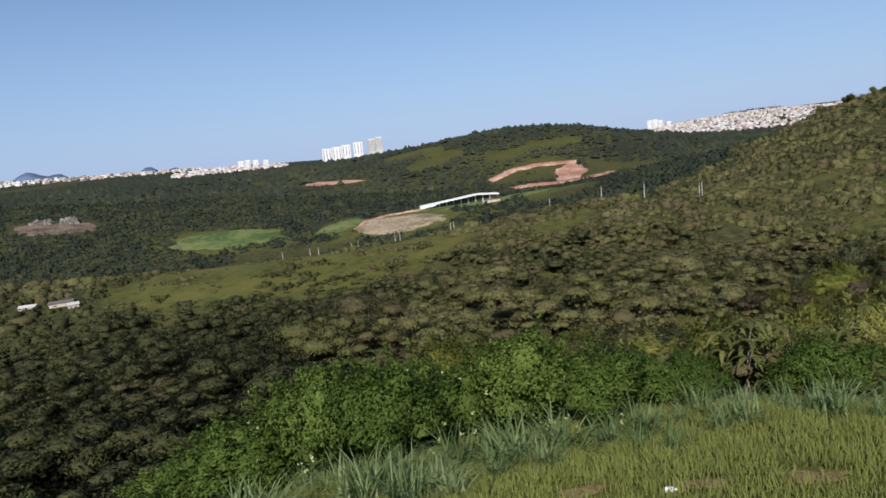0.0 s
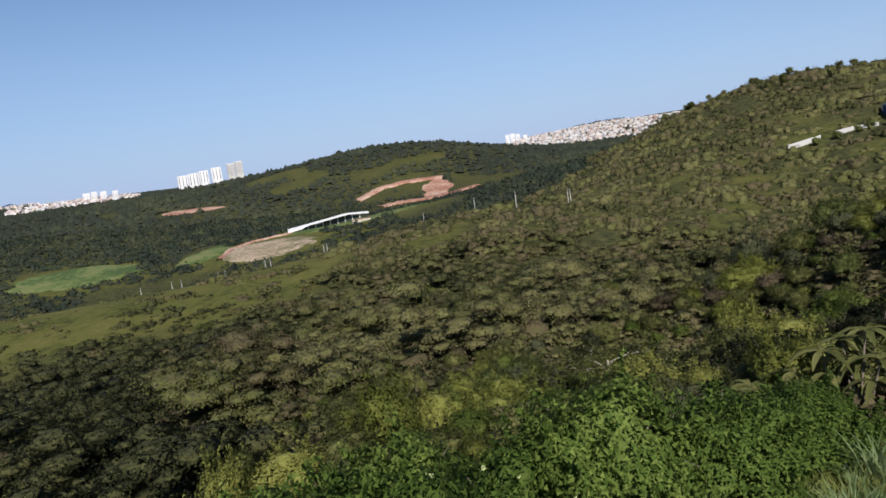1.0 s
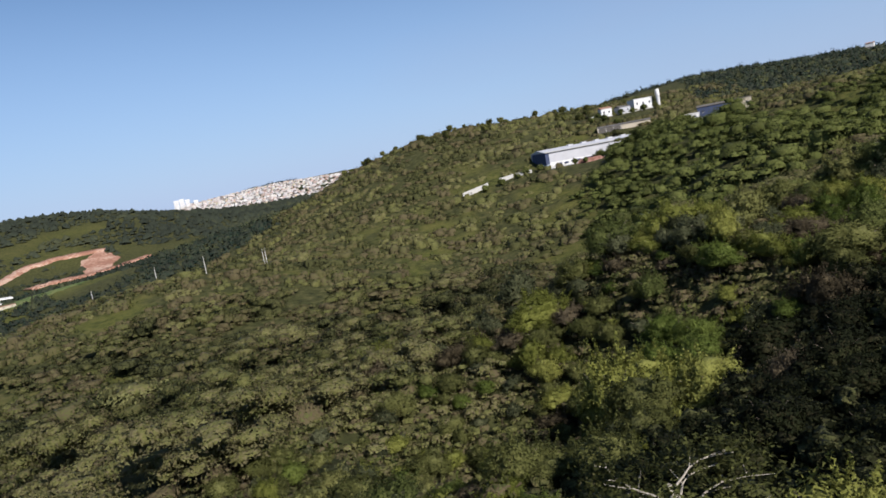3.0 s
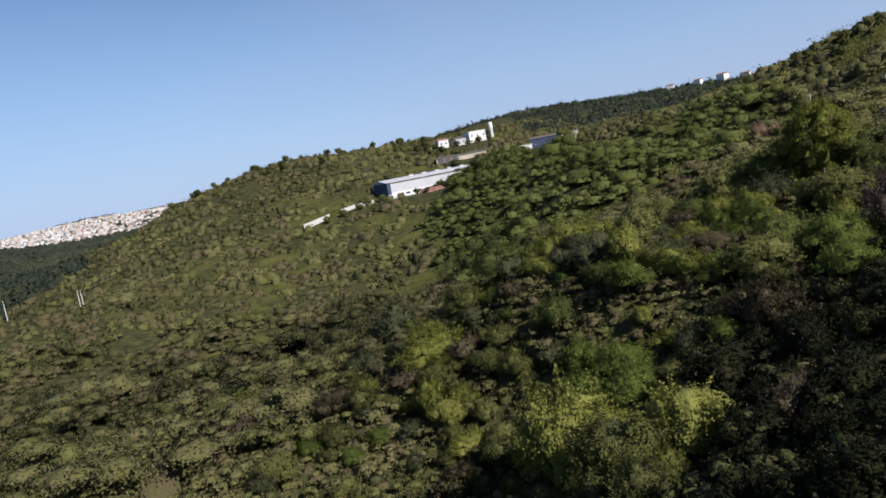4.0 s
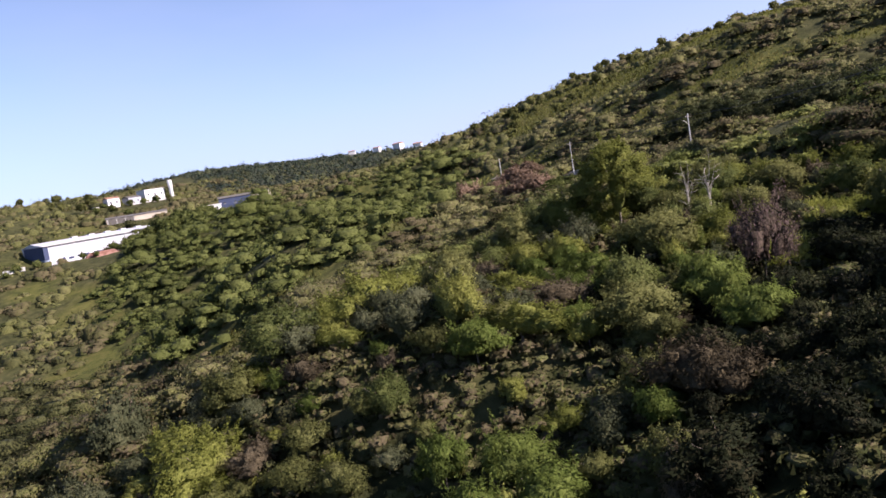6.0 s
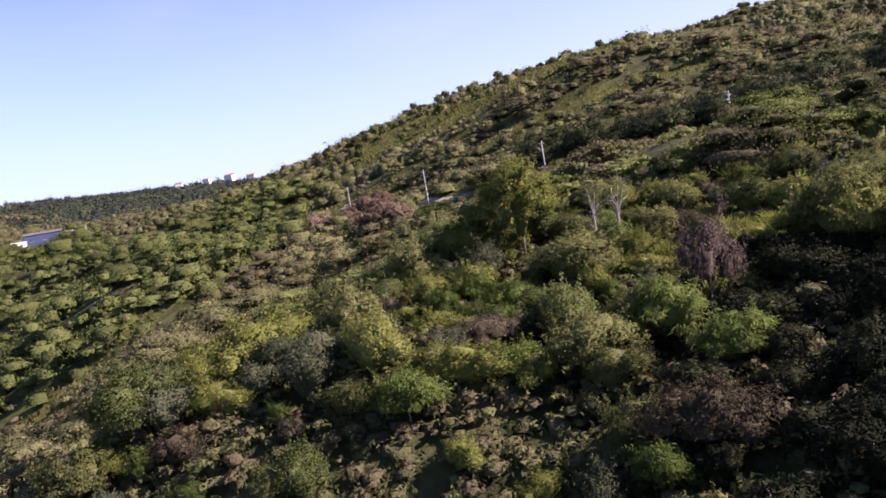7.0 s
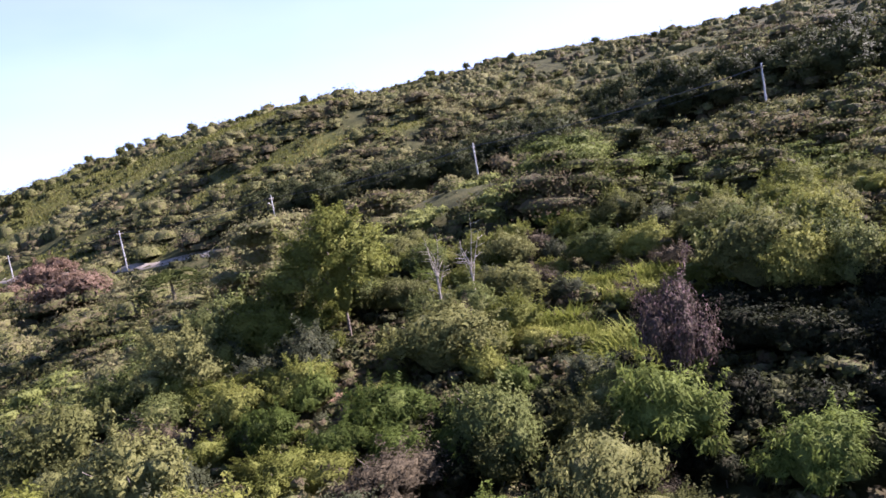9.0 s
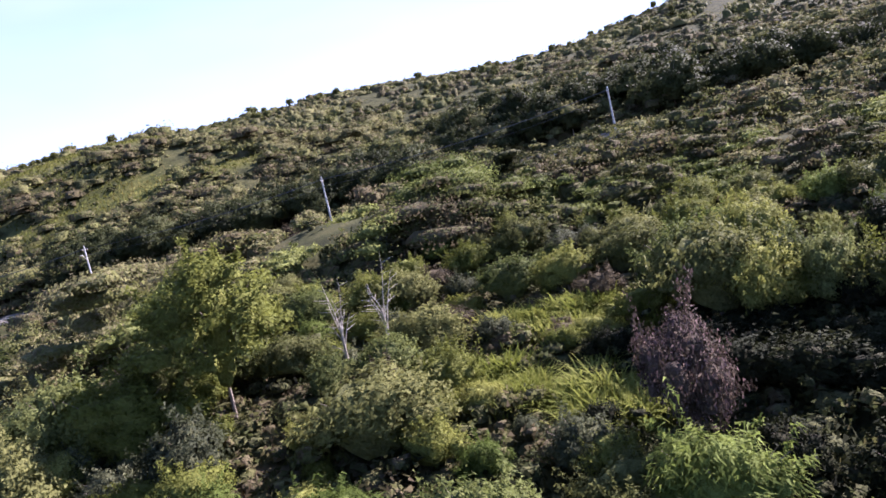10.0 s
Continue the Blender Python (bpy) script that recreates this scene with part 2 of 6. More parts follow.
def ground_material():
    m, nt, nodes, links, bsdf = material("hillside")
    place = nodes.new("ShaderNodeNewGeometry")
    cover = nodes.new("ShaderNodeAttribute")
    cover.attribute_name = "grass"
    bare = nodes.new("ShaderNodeAttribute")
    bare.attribute_name = "bare"
    noises = []
    for sc in (0.03, 0.3, 3.0):
        n = nodes.new("ShaderNodeTexNoise")
        n.inputs["Scale"].default_value, n.inputs["Detail"].default_value, n.inputs["Roughness"].default_value = sc, 8.0, 0.65
        links.new(place.outputs["Position"], n.inputs["Vector"])
        noises.append(n)
    forest = ramp(nodes, [(0.35, (0.018, 0.020, 0.008)), (0.5, (0.040, 0.042, 0.015)), (0.65, (0.07, 0.064, 0.026))])
    links.new(noises[1].outputs["Fac"], forest.inputs[0])
    lush = ramp(nodes, [(0.42, (0.026, 0.030, 0.008)), (0.47, (0.056, 0.062, 0.014)), (0.51, (0.088, 0.090, 0.020)), (0.54, (0.078, 0.068, 0.022)), (0.58, (0.115, 0.112, 0.027))])
    both = nodes.new("ShaderNodeMix")
    both.inputs[0].default_value = 0.5
    links.new(noises[0].outputs["Fac"], both.inputs[2])
    links.new(noises[1].outputs["Fac"], both.inputs[3])
    finer = nodes.new("ShaderNodeMix")
    finer.inputs[0].default_value = 0.35
    links.new(both.outputs[0], finer.inputs[2])
    links.new(noises[2].outputs["Fac"], finer.inputs[3])
    links.new(finer.outputs[0], lush.inputs[0])
    soil = ramp(nodes, [(0.3, (0.16, 0.10, 0.06)), (0.7, (0.32, 0.21, 0.13))])
    links.new(noises[2].outputs["Fac"], soil.inputs[0])
    a, b = nodes.new("ShaderNodeMix"), nodes.new("ShaderNodeMix")
    a.data_type = b.data_type = "RGBA"
    links.new(cover.outputs["Fac"], a.inputs["Factor"])
    links.new(forest.outputs[0], a.inputs["A"])
    links.new(lush.outputs[0], a.inputs["B"])
    links.new(bare.outputs["Fac"], b.inputs["Factor"])
    links.new(a.outputs["Result"], b.inputs["A"])
    links.new(soil.outputs[0], b.inputs["B"])
    links.new(b.outputs["Result"], bsdf.inputs["Base Color"])
    bsdf.inputs["Roughness"].default_value, bsdf.inputs["Specular IOR Level"].default_value = 0.95, 0.08
    bp = nodes.new("ShaderNodeBump")
    bp.inputs["Strength"].default_value, bp.inputs["Distance"].default_value = 0.6, 0.25
    links.new(noises[2].outputs["Fac"], bp.inputs["Height"])
    links.new(bp.outputs[0], bsdf.inputs["Normal"])
    return m


GROUND = ground_material()
OLIVE = leaf_material("olive_leaves", (0.068, 0.074, 0.024), (0.142, 0.150, 0.046), (0.245, 0.240, 0.084))
GREEN = leaf_material("green_leaves", (0.058, 0.072, 0.022), (0.115, 0.138, 0.038), (0.205, 0.225, 0.072))
BRIGHT = leaf_material("bright_leaves", (0.068, 0.095, 0.018), (0.122, 0.163, 0.034), (0.20, 0.24, 0.055), 0.45)
YELLOW = leaf_material("yellowish_leaves", (0.100, 0.114, 0.021), (0.185, 0.200, 0.042), (0.300, 0.300, 0.078), 0.42)
# near-black leaf colour that stands in for deep shade
SHADE_TONED = leaf_material("shade_toned_leaves", (0.008, 0.010, 0.005), (0.018, 0.022, 0.009), (0.038, 0.042, 0.017), 0.2, rough=0.8, shine=0.05)
# dark green that puts the shadow band above the road into leaf colour
BANK_SHADE = leaf_material("shade_darkened_leaves", (0.022, 0.028, 0.010), (0.048, 0.058, 0.020), (0.085, 0.094, 0.034), 0.28, rough=0.7, shine=0.08)
SILVER = leaf_material("silvery_leaves", (0.045, 0.052, 0.026), (0.092, 0.102, 0.050), (0.165, 0.172, 0.092), 0.4, rough=0.6)
BROWNISH = leaf_material("dry_leaves", (0.040, 0.032, 0.018), (0.086, 0.070, 0.042), (0.155, 0.124, 0.078), 0.4)
REDDISH = leaf_material("reddish_leaves", (0.115, 0.080, 0.050), (0.20, 0.134, 0.088), (0.29, 0.20, 0.142), 0.35, leaf_share=0.7)
PURPLE = leaf_material("purple_blossom", (0.050, 0.045, 0.028), (0.086, 0.064, 0.048), (0.150, 0.098, 0.098), 0.25, leaf_share=0.8)
BUSH = leaf_material("bush_leaves", (0.045, 0.080, 0.015), (0.100, 0.155, 0.028), (0.225, 0.285, 0.062), 0.40, leaf_share=0.6)
BLADE = leaf_material("reed_blades", (0.088, 0.135, 0.042), (0.170, 0.235, 0.084), (0.34, 0.40, 0.19), 0.42, rough=0.5, shine=0.2, leaf_share=0.6)
TALL_GRASS = leaf_material("glade_grass", (0.130, 0.156, 0.026), (0.234, 0.260, 0.046), (0.364, 0.364, 0.091), 0.4)
LAWN = leaf_material("grass_blades", (0.120, 0.158, 0.034), (0.225, 0.262, 0.062), (0.35, 0.355, 0.12), 0.45)
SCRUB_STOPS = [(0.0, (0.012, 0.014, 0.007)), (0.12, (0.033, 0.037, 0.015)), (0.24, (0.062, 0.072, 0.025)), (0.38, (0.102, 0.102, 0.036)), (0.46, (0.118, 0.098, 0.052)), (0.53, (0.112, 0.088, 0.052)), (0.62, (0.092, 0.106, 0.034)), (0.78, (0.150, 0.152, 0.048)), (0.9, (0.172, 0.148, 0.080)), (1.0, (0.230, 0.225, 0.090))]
HILL_GRASS = leaf_material("hill_grass_blades", None, None, None, 0.35, False, 0.9, 0.04, [(0.0, (0.055, 0.062, 0.018)), (0.4, (0.105, 0.115, 0.028)), (0.7, (0.150, 0.150, 0.040)), (1.0, (0.185, 0.160, 0.060))], 0.25)
FRESH = leaf_material("fresh_green_leaves", None, None, None, 0.28, False, 0.9, 0.05, [(0.0, (0.036, 0.044, 0.013)), (0.5, (0.080, 0.100, 0.024)), (1.0, (0.140, 0.160, 0.045))], 0.25)
SUNNY = leaf_material("sunny_scrub_leaves", None, None, None, 0.36, False, 0.9, 0.05, [(0.0, (0.075, 0.095, 0.024)), (0.5, (0.15, 0.175, 0.044)), (1.0, (0.25, 0.265, 0.08))], 0.2)
FAR_LEAF = leaf_material("scrub_leaves", None, None, None, 0.4, False, 0.9, 0.05, SCRUB_STOPS, 0.12)
# base colours shifted bluish to stand in for haze over the far woods
CANOPY = leaf_material("hazed_canopy", None, None, None, 0.0, False, 0.95, 0.0, [(0.0, (0.014, 0.024, 0.020)), (0.5, (0.030, 0.045, 0.032)), (0.75, (0.052, 0.064, 0.036)), (0.9, (0.078, 0.088, 0.040)), (1.0, (0.10, 0.12, 0.05))], 0.35)
BARK = rough_material("bark", [(0.3, (0.09, 0.07, 0.05)), (0.7, (0.24, 0.20, 0.16))], 3.0, 0.9, 0.6)
PALE_BARK = rough_material("pale_bark", [(0.3, (0.20, 0.175, 0.14)), (0.7, (0.40, 0.36, 0.30))], 3.0, 0.85, 0.5)
CONCRETE = rough_material("concrete", [(0.3, (0.32, 0.31, 0.29)), (0.7, (0.48, 0.465, 0.44))], 1.2, 0.85, 0.15)
WHITE_WALL = rough_material("white_paint", [(0.3, (0.50, 0.49, 0.48)), (0.7, (0.66, 0.65, 0.64))], 0.3, 0.8, 0.1)
GREY_SHEET = rough_material("grey_sheeting", [(0.3, (0.33, 0.33, 0.35)), (0.7, (0.42, 0.42, 0.44))], 0.2, 0.6, 0.1)
BLUE_WALL = rough_material("blue_paint", [(0.3, (0.035, 0.045, 0.085)), (0.7, (0.055, 0.07, 0.125))], 0.3, 0.7, 0.1)
PALE_BLUE = rough_material("pale_blue_paint", [(0.3, (0.228, 0.276, 0.36)), (0.7, (0.3, 0.348, 0.42))], 0.3, 0.7, 0.1)
BEIGE_WALL = rough_material("beige_paint", [(0.3, (0.36, 0.31, 0.24)), (0.7, (0.48, 0.42, 0.33))], 0.3, 0.85, 0.1)
DARK_ROOF = rough_material("dark_roofing", [(0.3, (0.07, 0.065, 0.06)), (0.7, (0.14, 0.125, 0.11))], 0.4, 0.8, 0.2)
TILE_ROOF = rough_material("clay_tiles", [(0.3, (0.196, 0.105, 0.07)), (0.7, (0.294, 0.175, 0.119))], 0.5, 0.85, 0.2)
WINDOW = rough_material("window_glass", [(0.3, (0.03, 0.035, 0.045)), (0.7, (0.07, 0.08, 0.10))], 0.5, 0.15, 0.0)
RED_EARTH = rough_material("red_earth", [(0.43, (0.216, 0.108, 0.072)), (0.5, (0.302, 0.166, 0.115)), (0.57, (0.374, 0.259, 0.194))], 0.03, 0.95, 0.3)
DARK_RED = rough_material("dull_red_earth", [(0.43, (0.12, 0.055, 0.04)), (0.5, (0.18, 0.09, 0.07)), (0.57, (0.25, 0.15, 0.12))], 0.3, 0.95, 0.3)
TAN_EARTH = rough_material("tan_earth", [(0.43, (0.112, 0.105, 0.049)), (0.5, (0.21, 0.168, 0.105)), (0.57, (0.322, 0.252, 0.175))], 0.03, 0.95, 0.3)
MEADOW = rough_material("meadow", [(0.43, (0.043, 0.068, 0.019)), (0.5, (0.081, 0.112, 0.031)), (0.57, (0.13, 0.136, 0.05))], 0.02, 0.95, 0.3)
ROAD_DIRT = rough_material("road_surface", [(0.43, (0.14, 0.12, 0.095)), (0.57, (0.25, 0.215, 0.175))], 0.5, 0.95, 0.3)
ROCK = rough_material("quarry_rock", [(0.43, (0.055, 0.040, 0.028)), (0.57, (0.165, 0.125, 0.088))], 0.05, 0.95, 0.5)
PALE_ROCK = rough_material("pale_rock", [(0.43, (0.065, 0.058, 0.050)), (0.57, (0.22, 0.20, 0.175))], 0.12, 0.95, 0.6)
# blue base colour stands in for haze over the far mountains
FAR_RANGE = rough_material("hazed_mountains", [(0.3, (0.10, 0.15, 0.26)), (0.7, (0.15, 0.21, 0.33))], 0.003, 1.0, 0.0)
DIRT = rough_material("lawn_dirt", [(0.42, (0.079, 0.063, 0.022)), (0.5, (0.13, 0.094, 0.04)), (0.58, (0.18, 0.126, 0.065))], 1.2, 0.95, 0.4)
PLASTIC = rough_material("white_plastic", [(0.3, (0.46, 0.48, 0.50)), (0.7, (0.60, 0.62, 0.64))], 4.0, 0.4, 0.0)
WIRE = rough_material("wire", [(0.3, (0.05, 0.05, 0.05)), (0.7, (0.10, 0.10, 0.10))], 4.0, 0.6, 0.0)


def tint_material(name, stops, rough=0.85):
    """Colour by the house it belongs to."""
    m, nt, nodes, links, bsdf = material(name)
    who = nodes.new("ShaderNodeAttribute")
    who.attribute_name = "plant"
    c = ramp(nodes, stops)
    links.new(who.outputs["Fac"], c.inputs[0])
    grime = nodes.new("ShaderNodeTexNoise")
    grime.inputs["Scale"].default_value = 0.3
    place = nodes.new("ShaderNodeNewGeometry")
    links.new(place.outputs["Position"], grime.inputs["Vector"])
    mul = nodes.new("ShaderNodeMix")
    mul.data_type, mul.blend_type = "RGBA", "MULTIPLY"
    mul.inputs["Factor"].default_value = 0.35
    links.new(c.outputs[0], mul.inputs["A"])
    links.new(grime.outputs["Color"], mul.inputs["B"])
    links.new(mul.outputs["Result"], bsdf.inputs["Base Color"])
    bsdf.inputs["Roughness"].default_value = rough
    return m


HOUSES = tint_material("house_paint", [(0.0, (0.66, 0.64, 0.63)), (0.3, (0.60, 0.54, 0.50)), (0.5, (0.44, 0.30, 0.24)), (0.65, (0.60, 0.60, 0.61)), (0.8, (0.22, 0.17, 0.15)), (0.92, (0.30, 0.31, 0.30)), (1.0, (0.62, 0.52, 0.32))])

# ---- mesh helpers ----
def mesh_of(name, verts, quads=None, tris=None, plant=None, smooth=False, normals=None):
    """A mesh from arrays; plant: one number per vertex, shared by all that belongs to one plant or house; normals: one per vertex, or zero for its own."""
    me = bpy.data.meshes.new(name)
    quads = np.zeros((0, 4), int) if quads is None else np.asarray(quads, int)
    tris = np.zeros((0, 3), int) if tris is None else np.asarray(tris, int)
    verts = np.asarray(verts, float)
    me.vertices.add(len(verts))
    me.vertices.foreach_set("co", verts.ravel())
    me.loops.add(len(quads) * 4 + len(tris) * 3)
    me.loops.foreach_set("vertex_index", np.concatenate([quads.ravel(), tris.ravel()]).astype(np.int32))
    me.polygons.add(len(quads) + len(tris))
    starts = np.concatenate([np.arange(len(quads)) * 4, len(quads) * 4 + np.arange(len(tris)) * 3]).astype(np.int32)
    me.polygons.foreach_set("loop_start", starts)
    me.polygons.foreach_set("use_smooth", np.full(len(quads) + len(tris), smooth or normals is not None))
    if plant is not None:
        me.attributes.new("plant", "FLOAT", "POINT").data.foreach_set("value", np.asarray(plant, np.float32))
    me.update(calc_edges=True)
    me.validate()
    if normals is not None:
        me.normals_split_custom_set_from_vertices(normals.tolist())
    return me


class Pile:
    """Collects pieces of geometry for one mesh."""
    def __init__(self):
        self.v, self.q, self.t, self.p, self.s, self.n, self.bent = [], [], [], [], [], 0, False

    def add(self, verts, quads=None, tris=None, plant=0.0, shade=None):
        verts = np.asarray(verts, float).reshape(-1, 3)
        self.v.append(verts)
        if quads is not None and len(quads):
            self.q.append(np.asarray(quads, int) + self.n)
        if tris is not None and len(tris):
            self.t.append(np.asarray(tris, int) + self.n)
        self.p.append(np.broadcast_to(np.asarray(plant, float), (len(verts),)))
        self.s.append(np.zeros((len(verts), 3)) if shade is None else shade)
        self.bent |= shade is not None
        self.n += len(verts)
        return self

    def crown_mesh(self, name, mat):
        """A crown whose last batch of faces are its leaves, the rest its shade-darkened inside."""
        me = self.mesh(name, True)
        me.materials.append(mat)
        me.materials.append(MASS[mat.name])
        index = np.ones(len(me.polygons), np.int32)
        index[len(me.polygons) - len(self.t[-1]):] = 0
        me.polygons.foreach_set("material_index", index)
        return me

    def mesh(self, name, smooth=False, tint=False):
        return mesh_of(name, np.concatenate(self.v), np.concatenate(self.q) if self.q else None, np.concatenate(self.t) if self.t else None,
                       np.concatenate(self.p) if tint else None, smooth, np.concatenate(self.s) if self.bent else None)


def part_of(name, mesh, mat, parent=None, label=""):
    ob = new(name, mesh)
    if not mesh.materials:
        mesh.materials.append(mat)
    if parent is not None:
        ob.parent = parent
    return tagged(ob, label)


def unit(v):
    return v / np.maximum(np.linalg.norm(v, axis=-1, keepdims=True), 1e-9)


def leaves(pile, at, normal, length, width, rng, plant=0.0, fold=0.18, lengthwise=None):
    """One folded leaf per point: a kite of four corners."""
    n = len(at)
    if n == 0:
        return
    normal = unit(normal)
    axis = unit(np.cross(normal, rng.normal(size=(n, 3)))) if lengthwise is None else unit(lengthwise - normal * np.sum(lengthwise * normal, 1, keepdims=True))
    side = np.cross(normal, axis)
    ln = (length * rng.uniform(0.7, 1.3, n))[:, None]
    wd = (width * rng.uniform(0.7, 1.3, n))[:, None]
    v = np.stack([at - axis * ln * 0.5, at + side * wd * 0.5 - axis * ln * 0.08 + normal * wd * fold, at + axis * ln * 0.5 - normal * ln * 0.1, at - side * wd * 0.5 - axis * ln * 0.08 + normal * wd * fold], 1)
    q = np.arange(n * 4).reshape(n, 4)
    pile.add(v.reshape(-1, 3), q, plant=np.repeat(np.broadcast_to(plant, (n,)), 4))


def sprigs(pile, at, normal, length, width, rng, plant=0.0, lengthwise=None, shade=None):
    """One small pointed leaf per point; shade: the way the leafy surface round it faces."""
    n = len(at)
    if n == 0:
        return
    normal = unit(normal)
    axis = unit(np.cross(normal, rng.normal(size=(n, 3)))) if lengthwise is None else unit(lengthwise - normal * np.sum(lengthwise * normal, 1, keepdims=True))
    side = np.cross(normal, axis)
    ln = (length * rng.uniform(0.6, 1.4, n))[:, None]
    wd = (width * rng.uniform(0.6, 1.4, n))[:, None]
    if shade is not None:
        side = side * np.where(np.sum(normal * shade, 1, keepdims=True) < 0, -1, 1)
    v = np.stack([at - side * wd * 0.5 - axis * ln * 0.4, at + axis * ln * 0.6, at + side * wd * 0.5 - axis * ln * 0.4], 1)
    pile.add(v.reshape(-1, 3), tris=np.arange(n * 3).reshape(n, 3), plant=np.repeat(np.broadcast_to(plant, (n,)), 3), shade=None if shade is None else np.repeat(unit(shade), 3, 0))


LUMP_T = np.array([(0, 1 + i, 1 + (i + 1) % 6) for i in range(6)])
LUMP_Q = np.array([(1 + i, 7 + i, 7 + (i + 1) % 6, 1 + (i + 1) % 6) for i in range(6)] + [(7 + i, 13 + i, 13 + (i + 1) % 6, 7 + (i + 1) % 6) for i in range(6)])


def lumps(pile, at, radius, tall, rng, plant, under=0.15):
    """Uneven low domes, one per point: the shaded inside of a crown."""
    n = len(at)
    a = np.arange(6) * math.pi / 3
    ring = np.stack([np.cos(a), np.sin(a)], 1)
    v = np.zeros((n, 19, 3))
    v[:, 0, 2] = 1
    v[:, 1:7, :2], v[:, 1:7, 2] = ring * 0.62, 0.78
    v[:, 7:13, :2], v[:, 7:13, 2] = ring, 0.38
    v[:, 13:19, :2], v[:, 13:19, 2] = ring * 0.7, -under
    v[:, :13] *= rng.uniform(0.7, 1.25, (n, 13, 1))
    turn = rng.uniform(0, 6.28, n)
    c, s = np.cos(turn)[:, None], np.sin(turn)[:, None]
    x, y = v[:, :, 0] * c - v[:, :, 1] * s, v[:, :, 0] * s + v[:, :, 1] * c
    v = np.stack([x * radius[:, None], y * radius[:, None], v[:, :, 2] * tall[:, None]], 2) + at[:, None]
    k = (np.arange(n) * 19)[:, None, None]
    pile.add(v.reshape(-1, 3), (LUMP_Q[None] + k).reshape(-1, 4), (LUMP_T[None] + k).reshape(-1, 3), np.repeat(plant, 19))


CAP_T = np.array([(0, 1 + i, 1 + (i + 1) % 5) for i in range(5)])
CAP_Q = np.array([(1 + i, 6 + i, 6 + (i + 1) % 5, 1 + (i + 1) % 5) for i in range(5)])


def caps(pile, at, radius, tall, rng, plant):
    """Plain tree tops for the far woods, one per point."""
    n = len(at)
    a = np.arange(5) * math.pi / 2.5
    ring = np.stack([np.cos(a), np.sin(a)], 1)
    v = np.zeros((n, 11, 3))
    v[:, 0, 2] = 1
    v[:, 1:6, :2], v[:, 1:6, 2] = ring * 0.8, 0.72
    v[:, 6:, :2], v[:, 6:, 2] = ring * 0.85, -0.2
    v[:, 1:6] *= rng.uniform(0.6, 1.3, (n, 5, 1))
    v[:, 0, :2] = rng.uniform(-0.35, 0.35, (n, 2))
    turn = rng.uniform(0, 6.28, n)
    c, s = np.cos(turn)[:, None], np.sin(turn)[:, None]
    x, y = v[:, :, 0] * c - v[:, :, 1] * s, v[:, :, 0] * s + v[:, :, 1] * c
    v = np.stack([x * radius[:, None], y * radius[:, None], v[:, :, 2] * tall[:, None]], 2) + at[:, None]
    k = (np.arange(n) * 11)[:, None, None]
    pile.add(v.reshape(-1, 3), (CAP_Q[None] + k).reshape(-1, 4), (CAP_T[None] + k).reshape(-1, 3), np.repeat(plant, 11))


def tops(pile, at, radius, tall, rng, plant):
    """The plainest tree tops, one per point, for woods a kilometre off."""
    n = len(at)
    a = np.arange(5) * math.pi / 2.5
    v = np.zeros((n, 6, 3))
    v[:, 0, 2] = 1
    v[:, 0, :2] = rng.uniform(-0.4, 0.4, (n, 2))
    turn = rng.uniform(0, 6.28, n)[:, None]
    reach = rng.uniform(0.75, 1.2, (n, 5))
    v[:, 1:, 0], v[:, 1:, 1], v[:, 1:, 2] = np.cos(a + turn) * reach, np.sin(a + turn) * reach, rng.uniform(-0.2, 0.35, (n, 5))
    v = v * np.stack([radius, radius, tall], 1)[:, None] + at[:, None]
    k = (np.arange(n) * 6)[:, None, None]
    pile.add(v.reshape(-1, 3), tris=(CAP_T[None] + k).reshape(-1, 3), plant=np.repeat(plant, 6))


BALL_T = np.array([(0, 2 + i, 2 + (i + 1) % 8) for i in range(8)] + [(1, 26 + (i + 1) % 8, 26 + i) for i in range(8)])
BALL_Q = np.array([(2 + r * 8 + i, 10 + r * 8 + i, 10 + r * 8 + (i + 1) % 8, 2 + r * 8 + (i + 1) % 8) for r in range(3) for i in range(8)])


def mounds(pile, at, radius, flat, rng, rough=0.2):
    """Bumpy rounded bodies of foliage, one per point."""
    n = len(at)
    v = np.zeros((n, 34, 3))
    v[:, 0, 2], v[:, 1, 2] = 1, -0.8
    a = np.arange(8) * math.pi / 4
    for r, lat in enumerate((0.85, 0.3, -0.25, -0.75)):
        v[:, 2 + r * 8:10 + r * 8, 0] = np.cos(a + r * 0.39) * math.cos(lat)
        v[:, 2 + r * 8:10 + r * 8, 1] = np.sin(a + r * 0.39) * math.cos(lat)
        v[:, 2 + r * 8:10 + r * 8, 2] = math.sin(lat)
    v *= rng.uniform(1 - rough, 1 + rough, (n, 34, 1))
    turn = rng.uniform(0, 6.28, n)
    c, s = np.cos(turn)[:, None], np.sin(turn)[:, None]
    x, y = v[:, :, 0] * c - v[:, :, 1] * s, v[:, :, 0] * s + v[:, :, 1] * c
    v = np.stack([x * radius[:, None], y * radius[:, None], v[:, :, 2] * radius[:, None] * flat], 2) + at[:, None]
    k = (np.arange(n) * 34)[:, None, None]
    pile.add(v.reshape(-1, 3), (BALL_Q[None] + k).reshape(-1, 4), (BALL_T[None] + k).reshape(-1, 3))


